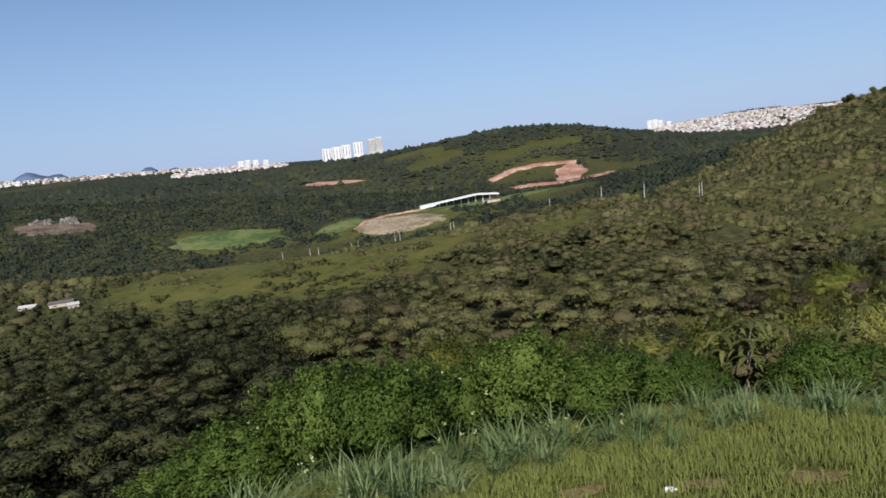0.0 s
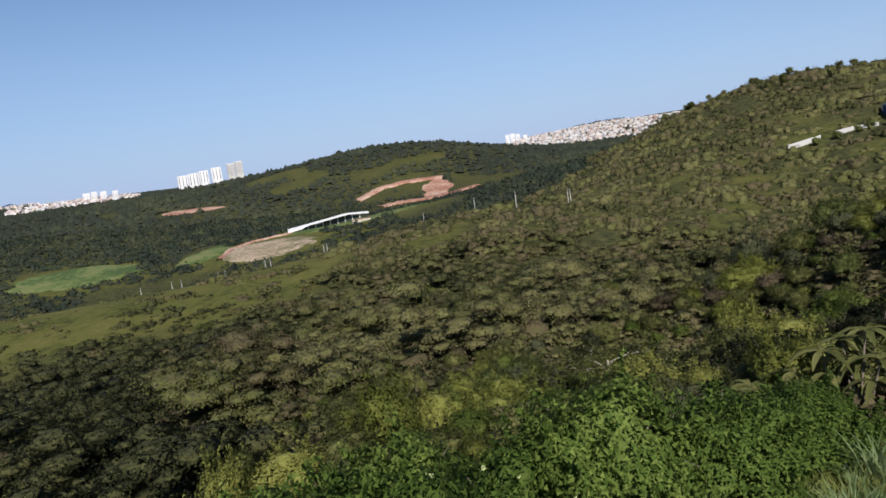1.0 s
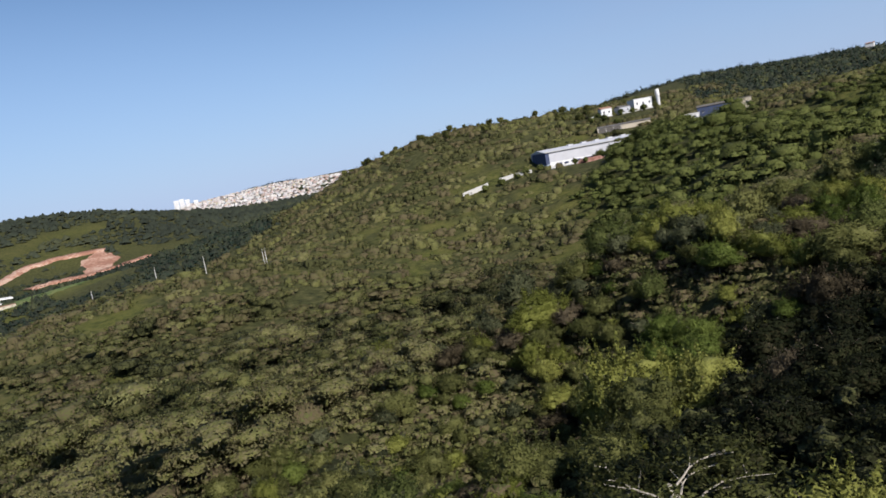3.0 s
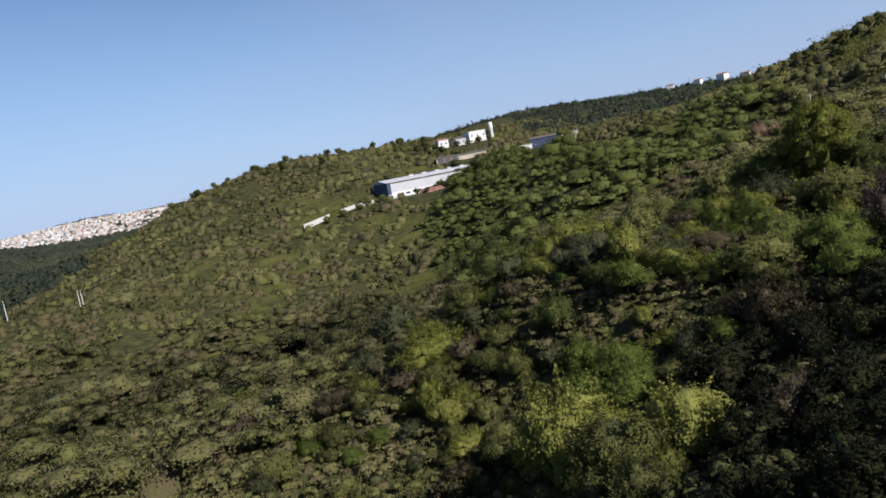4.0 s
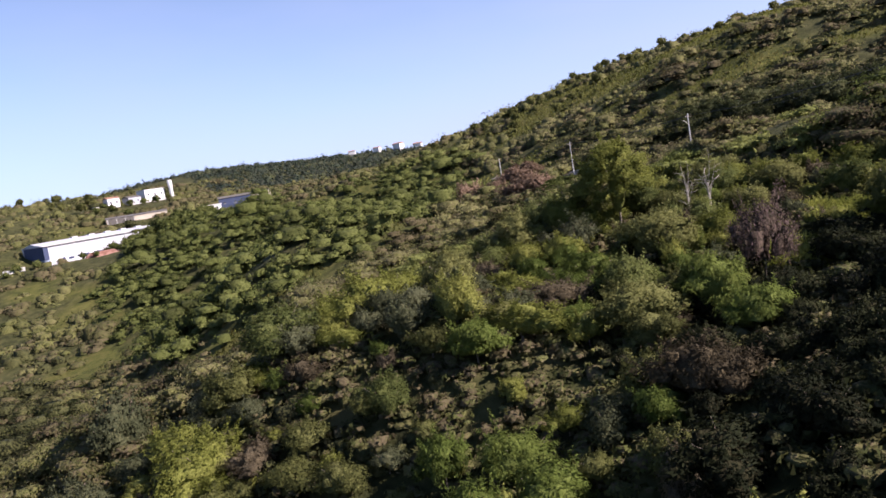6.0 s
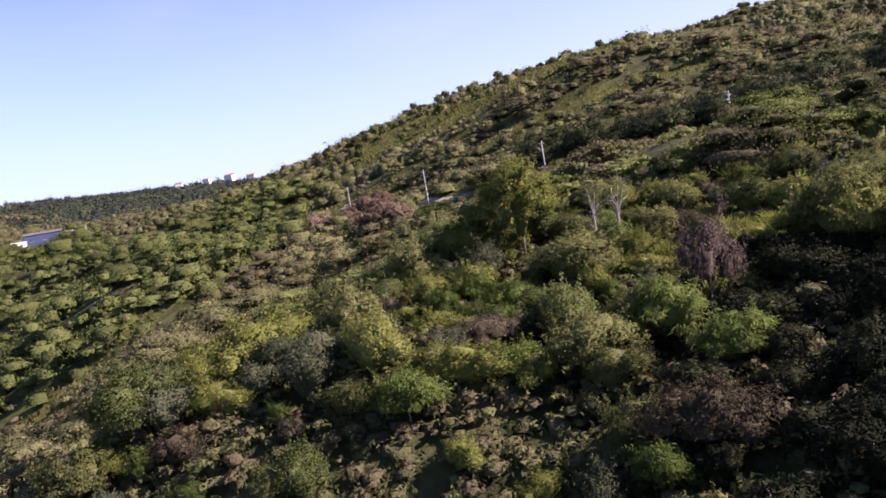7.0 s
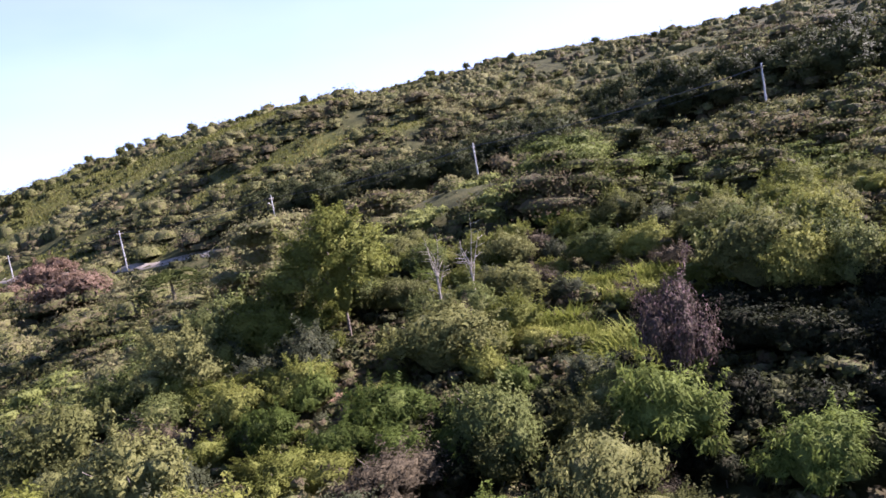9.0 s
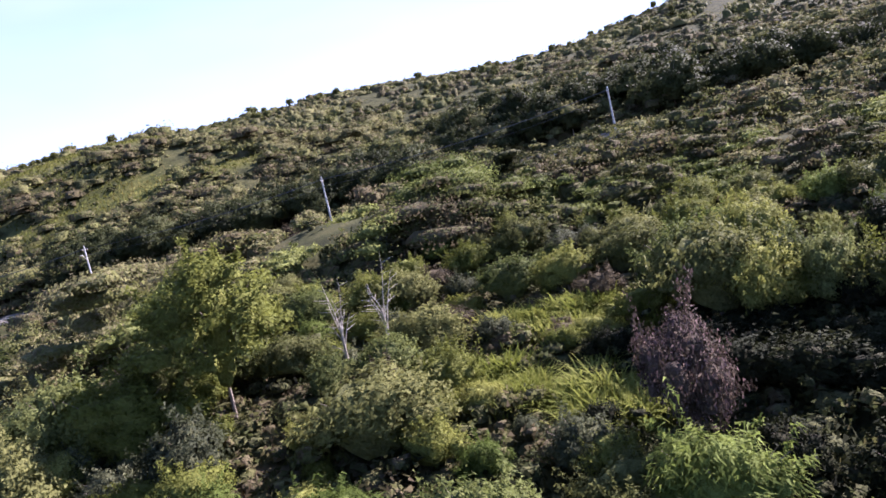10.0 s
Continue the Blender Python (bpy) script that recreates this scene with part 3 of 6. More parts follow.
def tube(pile, points, radii, sides=5, plant=0.0):
    """A tapered limb along a line of points."""
    points, radii = np.asarray(points, float), np.asarray(radii, float)
    along = unit(np.gradient(points, axis=0))
    ref = np.array([0.3, 1.0, 0.2])
    u = unit(np.cross(along, ref))
    w = np.cross(along, u)
    a = np.arange(sides) * 2 * math.pi / sides
    v = points[:, None] + radii[:, None, None] * (np.cos(a)[None, :, None] * u[:, None] + np.sin(a)[None, :, None] * w[:, None])
    k = len(points)
    q = [(i * sides + j, i * sides + (j + 1) % sides, (i + 1) * sides + (j + 1) % sides, (i + 1) * sides + j) for i in range(k - 1) for j in range(sides)]
    pile.add(v.reshape(-1, 3), q, plant=plant)


def box_arrays(x0, x1, y0, y1, z0, z1):
    v = [(x, y, z) for z in (z0, z1) for x, y in ((x0, y0), (x1, y0), (x1, y1), (x0, y1))]
    return v, [(3, 2, 1, 0), (4, 5, 6, 7), (0, 1, 5, 4), (1, 2, 6, 5), (2, 3, 7, 6), (3, 0, 4, 7)]


def box_mesh(name, *ext):
    return Pile().add(*box_arrays(*ext)).mesh(name)


def stand(x, y, sink=0.0):
    return float(ground(np.array(float(x)), np.array(float(y)))) - sink


# ---- the ground: one sheet to the horizon ----
def build_ground():
    k = 140
    s = 55.0
    u = np.arange(-k, k + 1) / k
    w = s * np.sinh(u * math.asinh(4900 / s))
    gx, gy = np.meshgrid(40 + w, 60 + w)
    x, y = gx.ravel(), gy.ravel()
    z = ground(x, y)
    n = 2 * k + 1
    i = np.arange((n - 1) * (n - 1))
    a = (i // (n - 1)) * n + i % (n - 1)
    me = mesh_of("ground", np.stack([x, y, z], 1), np.stack([a, a + 1, a + n + 1, a + n], 1), smooth=True)
    me.attributes.new("grass", "FLOAT", "POINT").data.foreach_set("value", np.maximum(pasture(x, y), 0.85 * thin(x, y)).astype(np.float32))
    bare = np.maximum.reduce([oval(x, y, 8.2, 14.6, 1.1, 0.6, 10, 0.4, 1.5), oval(x, y, 5.3, 14.3, 0.9, 0.45, 0, 0.4, 1.5), oval(x, y, 2.8, 14.8, 0.8, 0.45, 0, 0.4, 1.5), oval(x, y, 10.0, 13.8, 1.4, 0.7, 20, 0.4, 1.0), oval(x, y, 72, 55, 3, 1.5, 30, 0.5, 1.0)])
    me.attributes.new("bare", "FLOAT", "POINT").data.foreach_set("value", bare.astype(np.float32))
    me.materials.append(GROUND)
    return tagged(new("ground", me), "rolling hillside of dark soil and rough pasture", "ground", kind="structure")


build_ground()


def draped(name, label, category, cx, cy, rx, ry, turn, mat, lift=0.8, ragged=0.3, seed=0):
    """An uneven patch of land cover that lies on the ground."""
    rng = np.random.default_rng(seed)
    m, r = 40, 7
    a = np.arange(m) * 2 * math.pi / m
    edge = 1 + ragged * (2 * fractal(np.cos(a) * 2.2 + seed, np.sin(a) * 2.2, seed, 3) - 1)
    rr = np.linspace(0.02, 1, r)[:, None] * edge[None]
    c, s = math.cos(radians(turn)), math.sin(radians(turn))
    u, v = rr * np.cos(a) * rx, rr * np.sin(a) * ry
    x, y = cx + u * c - v * s, cy + u * s + v * c
    z = ground(x, y) + lift * (1 - np.linspace(0, 1, r)[:, None] ** 6 * 1.5)
    q = [(i * m + j, i * m + (j + 1) % m, (i + 1) * m + (j + 1) % m, (i + 1) * m + j) for i in range(r - 1) for j in range(m)]
    me = mesh_of(name, np.stack([x, y, z], 2).reshape(-1, 3), q, smooth=True)
    me.materials.append(mat)
    return tagged(new(name, me), label, category, kind="structure")


for k, (name, label, cx, cy, rx, ry, turn, mat) in enumerate((
        ("field", "bare tan field with paler worn soil", -24, 715, 50, 62, 0, TAN_EARTH),
        ("meadow", "bright green meadow between dark woods", -205, 725, 60, 62, 15, MEADOW),
        ("meadow", "narrow green meadow beside the field", -88, 740, 20, 65, -15, MEADOW),
        ("meadow", "mown green meadow round the long white building", 55, 810, 75, 45, 0, MEADOW),
        ("meadow", "pale green meadow above the long building", 120, 830, 40, 40, 30, MEADOW),
        ("red_earth", "raw red earth cutting on the slope", 246, 1155, 30, 78, -14, RED_EARTH),
        ("red_earth", "strip of red earth across the far slope", -160, 1300, 62, 26, -6, RED_EARTH),
        ("quarry", "brown and grey rock face of a quarry", -427, 823, 50, 45, 10, ROCK),
        ("red_earth", "red earth bank below the white works", 335, 301, 10, 4.0, -25, DARK_RED))):
    draped(name, label, "land", cx, cy, rx, ry, turn, mat, 2.6 if "bank" in label else 0.9, seed=20 + k)


def rock_face(label, x, y, width, high, turn, seed):
    """A broken cliff of pale rock cut into the slope, with a jagged top."""
    n = 22
    s = np.linspace(-0.5, 0.5, n)
    jag = fractal(s * 9 + seed, s * 0 + 3, seed, 3)
    h = high * (0.45 + 0.9 * jag) * np.clip((0.54 - np.abs(s)) * 8, 0.3, 1)
    c, t = math.cos(radians(turn)), math.sin(radians(turn))
    rows = []
    for k, (back, up) in enumerate(((0.0, -0.3), (0.6, 0.3), (1.0, 0.62), (2.6, 0.7), (3.2, 1.0), (9.0, 0.92), (12.0, -0.4))):
        v = back + 3.0 * (fractal(s * 14 + k, s * 0 + k * 1.7, seed + k, 3) - 0.5)
        px, py = x + s * width * c - v * t, y + s * width * t + v * c
        rows.append(np.stack([px, py, stand(x, y) + h * up], 1))
    v = np.stack(rows, 1).reshape(-1, 3)
    m = len(rows)
    q = [(i * m + j, (i + 1) * m + j, (i + 1) * m + j + 1, i * m + j + 1) for i in range(n - 1) for j in range(m - 1)]
    me = mesh_of("rock_face", v, q, smooth=False)
    me.materials.append(PALE_ROCK)
    tagged(new("rock_face", me), label, "rock")


rock_face("jagged grey rock face at the back of the quarry", -450, 840, 26, 7, 27, 4)
rock_face("pale cream rock face in the quarry cutting", -420, 846, 22, 8, 22, 9)


def ribbon(name, label, line, width, mat, lift=0.25):
    """A track laid along a line on the ground, a little sunk at its edges."""
    line = np.asarray(line, float)
    d = np.concatenate([[0], np.cumsum(np.hypot(*np.diff(line, axis=0).T))])
    s = np.arange(0, d[-1], 3.0)
    x, y = np.interp(s, d, line[:, 0]), np.interp(s, d, line[:, 1])
    t = unit(np.stack([np.gradient(x), np.gradient(y)], 1))
    wob = (value_noise(s / 9, s * 0, 5) - 0.5) * width * 0.3
    rows = []
    for k, off in enumerate((-0.5, -0.42, 0.0, 0.42, 0.5)):
        px, py = x - t[:, 1] * (off * width + wob), y + t[:, 0] * (off * width + wob)
        rows.append(np.stack([px, py, ground(px, py) + (lift if 0 < k < 4 else -0.2)], 1))
    v = np.stack(rows, 1).reshape(-1, 3)
    q = [(i * 5 + j, (i + 1) * 5 + j, (i + 1) * 5 + j + 1, i * 5 + j + 1) for i in range(len(s) - 1) for j in range(4)]
    me = mesh_of(name, v, q, smooth=True)
    me.materials.append(mat)
    return tagged(new(name, me), label, "road", kind="structure")


ROAD = [(262, 84), (250, 77), (201, 52.5), (171, 26.5), (137, 0), (101, -29), (60, -60)]
ribbon("road", "pale dirt road along the hillside", ROAD, 3.6, ROAD_DIRT, 0.12)
ribbon("road", "pale track along the grassy spur", [(-140, 405), (-85, 408), (-20, 412), (30, 405)], 3.0, ROAD_DIRT)


ribbon("track", "pale red earth track climbing the far slope", [(112, 1180), (130, 1198), (164, 1228), (200, 1235), (243, 1228), (275, 1218)], 17, RED_EARTH, 2.2)
ribbon("track", "pale red earth track below the cutting", [(140, 1100), (165, 1112), (208, 1084), (250, 1078), (300, 1090)], 20, RED_EARTH, 2.2)
ribbon("track", "pale earth track beside the tan field", [(-70, 690), (-62, 740), (-40, 780), (0, 800)], 6, RED_EARTH, 1.6)


def near_road(x, y, gap):
    best = np.full(np.shape(x), 1e9)
    for (ax, ay), (bx, by) in zip(ROAD, ROAD[1:]):
        t = np.clip(((x - ax) * (bx - ax) + (y - ay) * (by - ay)) / ((bx - ax) ** 2 + (by - ay) ** 2), 0, 1)
        best = np.minimum(best, np.hypot(x - ax - t * (bx - ax), y - ay - t * (by - ay)))
    return best < gap


# ---- trees and shrubs ----
def crown_pile(rng, R, H, lobes, count, length, width, flat=0.75, droop=0.0, core=0.75, spread=0.66, upward=0.3, low=0.0, per=5, base=0.46, deep=0.36):
    """A crown: a shade-darkened inside, many small boughs on an uneven dome round it, each clad in leaves."""
    pile = Pile()
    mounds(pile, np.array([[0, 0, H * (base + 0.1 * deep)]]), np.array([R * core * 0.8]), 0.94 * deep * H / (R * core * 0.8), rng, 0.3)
    k = np.arange(lobes)
    ang = k * 2.4 + rng.uniform(-0.4, 0.4, lobes)
    rise = np.clip(low + (1 - low) * (1 - (k + 0.5) / lobes * 1.12) + rng.normal(size=lobes) * 0.1, -0.2, 1.0)
    flank = np.sqrt(np.clip(1 - rise * np.abs(rise), 0.02, 1))
    away = rng.uniform(0.55, 1.3, lobes) * spread * R
    centre = np.stack([np.cos(ang) * flank * away, np.sin(ang) * flank * away, H * (base + deep * rise * rng.uniform(0.75, 1.1, lobes))], 1)
    lr = R * rng.uniform(0.18, 0.44, lobes)
    caps(pile, centre - np.stack([0 * lr, 0 * lr, lr * 0.25], 1), lr * 0.8, lr * flat * 0.95, rng, 0 * lr)
    at, out = [], []
    axis = unit(centre - (0, 0, H * (base - 0.04)))
    share = lr ** 2 / np.sum(lr ** 2)
    for c, r, ax, sh in zip(centre, lr, axis, share):
        k = int(count * sh / per) + 1
        d = unit(rng.normal(size=(k, 3)) + ax * 0.7 + (0, 0, 0.25))
        p = c + d * (1, 1, flat) * (r * rng.uniform(0.8, 1.2, (k, 1)))
        hidden = np.zeros(k, bool)
        for c2, r2 in zip(centre, lr):
            hidden |= np.linalg.norm((p - c2) / (1, 1, flat), axis=1) < r2 * 0.6
        p, d = p[~hidden], d[~hidden]
        at.append(np.repeat(p, per, 0) + rng.normal(size=(len(p) * per, 3)) * (0.07, 0.07, 0.05) * np.array(R))
        out.append(np.repeat(d, per, 0))
    # young shoots that stick out of the crown
    for k in range(16):
        i = int(rng.integers(lobes))
        d = unit(axis[i] + rng.normal(size=3) * 0.5 + (0, 0, 0.5))
        m = max(6, count // 110)
        run = np.linspace(0.7, 0.7 + rng.uniform(0.6, 1.3), m)[:, None]
        at.append(centre[i] + d * run * lr[i] * 1.15 + rng.normal(size=(m, 3)) * 0.035 * R)
        out.append(np.repeat(d[None], m, 0) * 0.4 + rng.normal(size=(m, 3)) * 0.5)
    at, out = np.concatenate(at), np.concatenate(out)
    nrm = out * 0.9 + rng.normal(size=out.shape) * 0.5 + (0, 0, upward)
    along = None
    if droop:
        along = out * (1, 1, 0.2) + rng.normal(size=out.shape) * 0.4 - (0, 0, droop)
    round_it = at - (0, 0, H * (base - 0.02))
    sprigs(pile, at, nrm, length, width, rng, lengthwise=along, shade=unit(out) * 0.8 + unit(round_it) * 0.6 + rng.normal(size=out.shape) * 0.4)
    return pile


def trunk_pile(rng, R, H, limbs=5, thick=0.09, start=0.3, sides=5):
    pile = Pile()
    bend = rng.normal(size=2) * 0.12 * R
    z = np.linspace(-0.5, H * 0.72, 5)
    f = np.linspace(0, 1, 5)
    tube(pile, np.stack([bend[0] * f ** 2, bend[1] * f ** 2, z], 1), thick * (1.25 - 0.85 * f), sides)
    for k in range(limbs):
        a = k * 2.4 + rng.uniform(-0.4, 0.4)
        z0 = H * rng.uniform(start, 0.62)
        g = np.linspace(0, 1, 4)
        reach = R * rng.uniform(0.5, 0.85)
        tube(pile, np.stack([np.cos(a) * reach * g, np.sin(a) * reach * g, z0 + (H * 0.3) * g ** 1.4], 1), thick * 0.5 * (1.1 - 0.85 * g), 4)
    return pile


def plant_thing(name, label, category, crown, crown_mat, trunk=None, trunk_mat=None, group="", crown_name="crown", extra=()):
    top = new(name)
    top.empty_display_size = 0.3
    tagged(top, label, category, group)
    if trunk is not None:
        part_of("trunk", trunk, trunk_mat, top)
    if crown is not None:
        part_of(crown_name, crown, crown_mat, top)
    for nm, me, mat, lab in extra:
        part_of(nm, me, mat, top, lab)
    return top


class Kind:
    """One kind of plant, in a few shapes; put() stands one on the ground."""
    def __init__(self, shapes, tall):
        self.shapes, self.tall, self.used, self.k = shapes, tall, [False] * len(shapes), 0

    def put(self, x, y, rng, top=None, size=1.0, wide=1.0):
        i = self.k % len(self.shapes)
        self.k += 1
        z = stand(x, y)
        up = size if top is None else max(0.4, (top - z) / self.tall)
        across = up * wide if top is None else size * wide
        oval_by = rng.uniform(0.8, 1.2)
        m = Matrix.Translation((x, y, z)) @ pose(0, 0, 0, rng.uniform(-4, 4), rng.uniform(-4, 4), rng.uniform(0, 360)) @ Matrix.Diagonal((across * oval_by, across / oval_by, up, 1))
        if self.used[i]:
            return copy_thing(self.shapes[i], m)
        self.used[i] = True
        self.shapes[i].matrix_basis = m
        return self.shapes[i]


def make_kind(name, label, category, mat, n, R, H, count, length, width, seed, group, trunk_mat=None, lobes=17, **how):
    shapes = []
    for k in range(n):
        rng = np.random.default_rng(seed + k)
        crown = crown_pile(rng, R, H, lobes, count, length, width, **how).crown_mesh("crown", mat)
        trunk = trunk_pile(rng, R, H).mesh("trunk", True)
        shapes.append(plant_thing(name, label, category, crown, mat, trunk, trunk_mat or BARK, group))
    return Kind(shapes, H * 0.95)


SLOPE = "trees on the near slope"
olive = make_kind("olive_green_tree", "small olive-green tree with a dense uneven crown", "tree", OLIVE, 4, 2.2, 3.7, 4800, 0.165, 0.10, 100, SLOPE)
green = make_kind("broadleaf_tree", "dark green broadleaf tree with a clumped crown", "tree", GREEN, 3, 2.3, 3.8, 4800, 0.17, 0.10, 200, SLOPE)
yellow = make_kind("yellow_green_tree", "yellow-green leafy tree with a rounded crown", "tree", YELLOW, 3, 2.3, 3.8, 4800, 0.165, 0.10, 300, SLOPE)
silver = make_kind("silvery_shrub", "grey-green shrub with silvery leaves", "shrub", SILVER, 2, 1.9, 2.8, 3400, 0.17, 0.10, 400, SLOPE)
brown = make_kind("dry_shrub", "brownish half-dry shrub with thin twigs", "shrub", BROWNISH, 2, 2.0, 2.7, 3200, 0.20, 0.07, 500, SLOPE, core=0.6)
feather = make_kind("feathery_tree", "bright green tree with drooping feathery foliage", "tree", BRIGHT, 2, 2.6, 3.9, 4800, 0.30, 0.085, 600, SLOPE, droop=0.4, flat=0.5, upward=0.9, lobes=20, spread=0.7)
purple = make_kind("purple_blossom_tree", "shrubby tree covered in pale purple blossom", "tree", PURPLE, 1, 2.8, 3.4, 5200, 0.16, 0.09, 700, SLOPE, lobes=15, spread=0.9, core=0.3, base=0.6, deep=0.34)
shade_toned = make_kind("dark_leaved_tree", "tree with leaves darkened to stand in for shade", "tree", SHADE_TONED, 3, 2.4, 4.2, 1600, 0.28, 0.17, 250, SLOPE)
red = make_kind("reddish_shrub", "low shrub with reddish-brown dry leaves", "shrub", REDDISH, 2, 2.0, 2.4, 2200, 0.24, 0.12, 800, SLOPE, core=0.6)
spreading = make_kind("spreading_tree", "large spreading tree with layered yellow-green foliage", "tree", YELLOW, 1, 3.1, 9.0, 9500, 0.22, 0.13, 650, SLOPE, lobes=38, flat=0.55, base=0.5, deep=0.42, spread=0.8, core=0.34)

CLEAR = [(58.3, 43.0, 3.6), (49.6, 46.6, 3.0), (66.4, 77.8, 3.8), (78.3, 51.5, 4.2), (30.0, 50.2, 3.0), (34.6, 58.4, 3.0), (49.5, 60.3, 2.6), (11.8, 41.6, 4.4), (44.0, 61.0, 3.2), (72, 52, 2.5), (76, 56, 2.2), (67, 48.8, 2), (59.5, 57.6, 2.2), (70, 61, 3.2), (65, 60.5, 2.6), (75.5, 61, 2.4), (120.4, 20.1, 4), (139.3, 2.8, 5), (133, 8, 4.5), (127, 11.5, 4.5), (136, 5, 4.5), (121, 15, 3.5), (103, -25, 5), (197, 75, 4), (211, 82, 3), (189, 69, 3), (58.5, 94.0, 3.0), (114.4, 57.5, 2.5), (40.1, 44.4, 1.6)]
NEAR = (44.0, 48.0, 52.0, 40.0)


def in_near(x, y):
    return ((x - NEAR[0]) / NEAR[2]) ** 2 + ((y - NEAR[1]) / NEAR[3]) ** 2 < 1


def scatter_near():
    rng = np.random.default_rng(7)
    step = 2.95
    gx, gy = np.meshgrid(np.arange(-10, 98, step), np.arange(6, 92, step))
    x = (gx + (np.arange(gx.shape[0])[:, None] % 2) * step / 2).ravel()
    y = gy.ravel()
    x, y = x + rng.uniform(-1.25, 1.25, len(x)), y + rng.uniform(-1.25, 1.25, len(x))
    keep = in_near(x, y) & (pasture(x, y) < 0.35) & ~near_road(x, y, 5)
    keep &= ~((y < 25.5) & (x < 32))
    for cx, cy, r in CLEAR:
        keep &= np.hypot(x - cx, y - cy) > r
    x, y = x[keep], y[keep]
    mood = fractal(x / 16, y / 16, 31, 3)
    for px, py, md in zip(x, y, mood):
        pick = rng.uniform()
        size = min(1.35, 0.92 * math.exp(rng.normal() * 0.34))
        warm = md > (0.52 if py < 55 else 0.4)
        if px < 15:
            size = min(size, 0.78)
            warm = warm or pick > 0.15
        if px < 20 and py < 36:
            size = min(size, 0.58)
        if 12 < px < 27 and 36 < py < 52:
            size = min(size, 0.66)
        warm = warm or px > 52
        if px > 34 and py < 46:
            size = min(size, 0.95)
        open_slope = py > 56 and px < 50
        if open_slope:
            size = min(size, 1.0) * 0.72
            pick = pick * 0.36 if pick < 0.45 else pick
            warm = warm or pick < 0.7
        if 47 < px < 64 and 44 < py < 57:
            size *= 0.78
        # darkened trees paint the shade of the hollow and of the gaps beside it
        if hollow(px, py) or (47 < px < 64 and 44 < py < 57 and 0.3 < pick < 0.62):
            shade_toned.put(px, py, rng, size=size)
        elif pick < (0.22 if warm else 0.36):
            olive.put(px, py, rng, size=size)
        elif pick < (0.36 if warm else 0.60):
            green.put(px, py, rng, size=size)
        elif pick < (0.66 if warm else 0.76):
            yellow.put(px, py, rng, size=size * 0.95)
        elif pick < 0.81:
            silver.put(px, py, rng, size=size * 1.05)
        elif pick < 0.905:
            brown.put(px, py, rng, size=size)
        elif pick < 0.975:
            feather.put(px, py, rng, size=size * 0.8)
        else:
            yellow.put(px, py, rng, size=size * 0.7)


def bank_trees():
    """Tall trees on the bank above the hillside road, leaves darkened to paint its shadow band."""
    rng = np.random.default_rng(53)
    bank = make_kind("bank_tree", "tall tree above the road, leaves darkened for shade", "tree", BANK_SHADE, 4, 3.2, 6.2, 3000, 0.34, 0.2, 1200, "trees above the road", lobes=22, flat=0.55, spread=0.75, base=0.42, deep=0.4)
    line = np.array(ROAD[1:], float)
    run = np.concatenate([[0], np.cumsum(np.hypot(*np.diff(line, axis=0).T))])
    for k in range(120):
        at = rng.uniform(76, run[-1])
        px, py = np.interp(at, run, line[:, 0]), np.interp(at, run, line[:, 1])
        off = rng.uniform(5, 19)
        bank.put(px + 0.58 * off, py - 0.815 * off, rng, size=rng.uniform(0.65, 1.25))
    for k in range(45):
        at = rng.uniform(120, run[-1])
        px, py = np.interp(at, run, line[:, 0]), np.interp(at, run, line[:, 1])
        off = rng.uniform(18, 62)
        bank.put(px + 0.58 * off, py - 0.815 * off, rng, size=rng.uniform(0.55, 1.05))


def works_trees():
    """Broad green trees in front of the works."""
    rng = np.random.default_rng(57)
    wood = make_kind("works_tree", "broad dark green tree below the white works", "tree", GREEN, 3, 3.4, 6.4, 1500, 0.5, 0.32, 1300, "trees round the works", lobes=20, flat=0.6, spread=0.75, base=0.4, deep=0.42)
    for k in range(30):
        f = rng.uniform()
        wood.put(342 + 20 * f + rng.uniform(-8, 5), 277 - 18 * f + rng.uniform(-10, 6), rng, size=rng.uniform(0.9, 1.3))
    for k in range(9):
        f = 0.5 + 0.08 * k
        wood.put(314 + 58 * f - 0.45 * (5 + 3 * (k % 2)), 318 - 29 * f - 0.9 * (5 + 3 * (k % 2)), rng, size=1.0 + 0.07 * k)
    for px, py in ((308, 318), (303, 326), (322, 303), (327, 299), (296, 326), (286, 330), (276, 334), (420, 352), (412, 358), (445, 345), (452, 340), (405, 330), (425, 362), (440, 352)):
        wood.put(px, py, rng, size=rng.uniform(0.5, 0.75))


def undergrowth():
    """Low leafy shrubs between the trees of the near slope."""
    rng = np.random.default_rng(23)
    x, y = jittered(-14, 102, 2, 96, 1.75, rng)
    keep = (((x - NEAR[0]) / (NEAR[2] + 4)) ** 2 + ((y - NEAR[1]) / (NEAR[3] + 4)) ** 2 < 1) & ~near_road(x, y, 4) & (pasture(x, y) < 0.6) & ~((y < 22) & (x < 26))
    x, y = x[keep], y[keep]
    n = len(x)
    scrub("undergrowth", "low tangled undergrowth of green and brown leaves", 24, x, y, rng.uniform(1.2, 1.8, n), rng.uniform(0.7, 1.8, n), 85, 0.30, FAR_LEAF, True, 3)


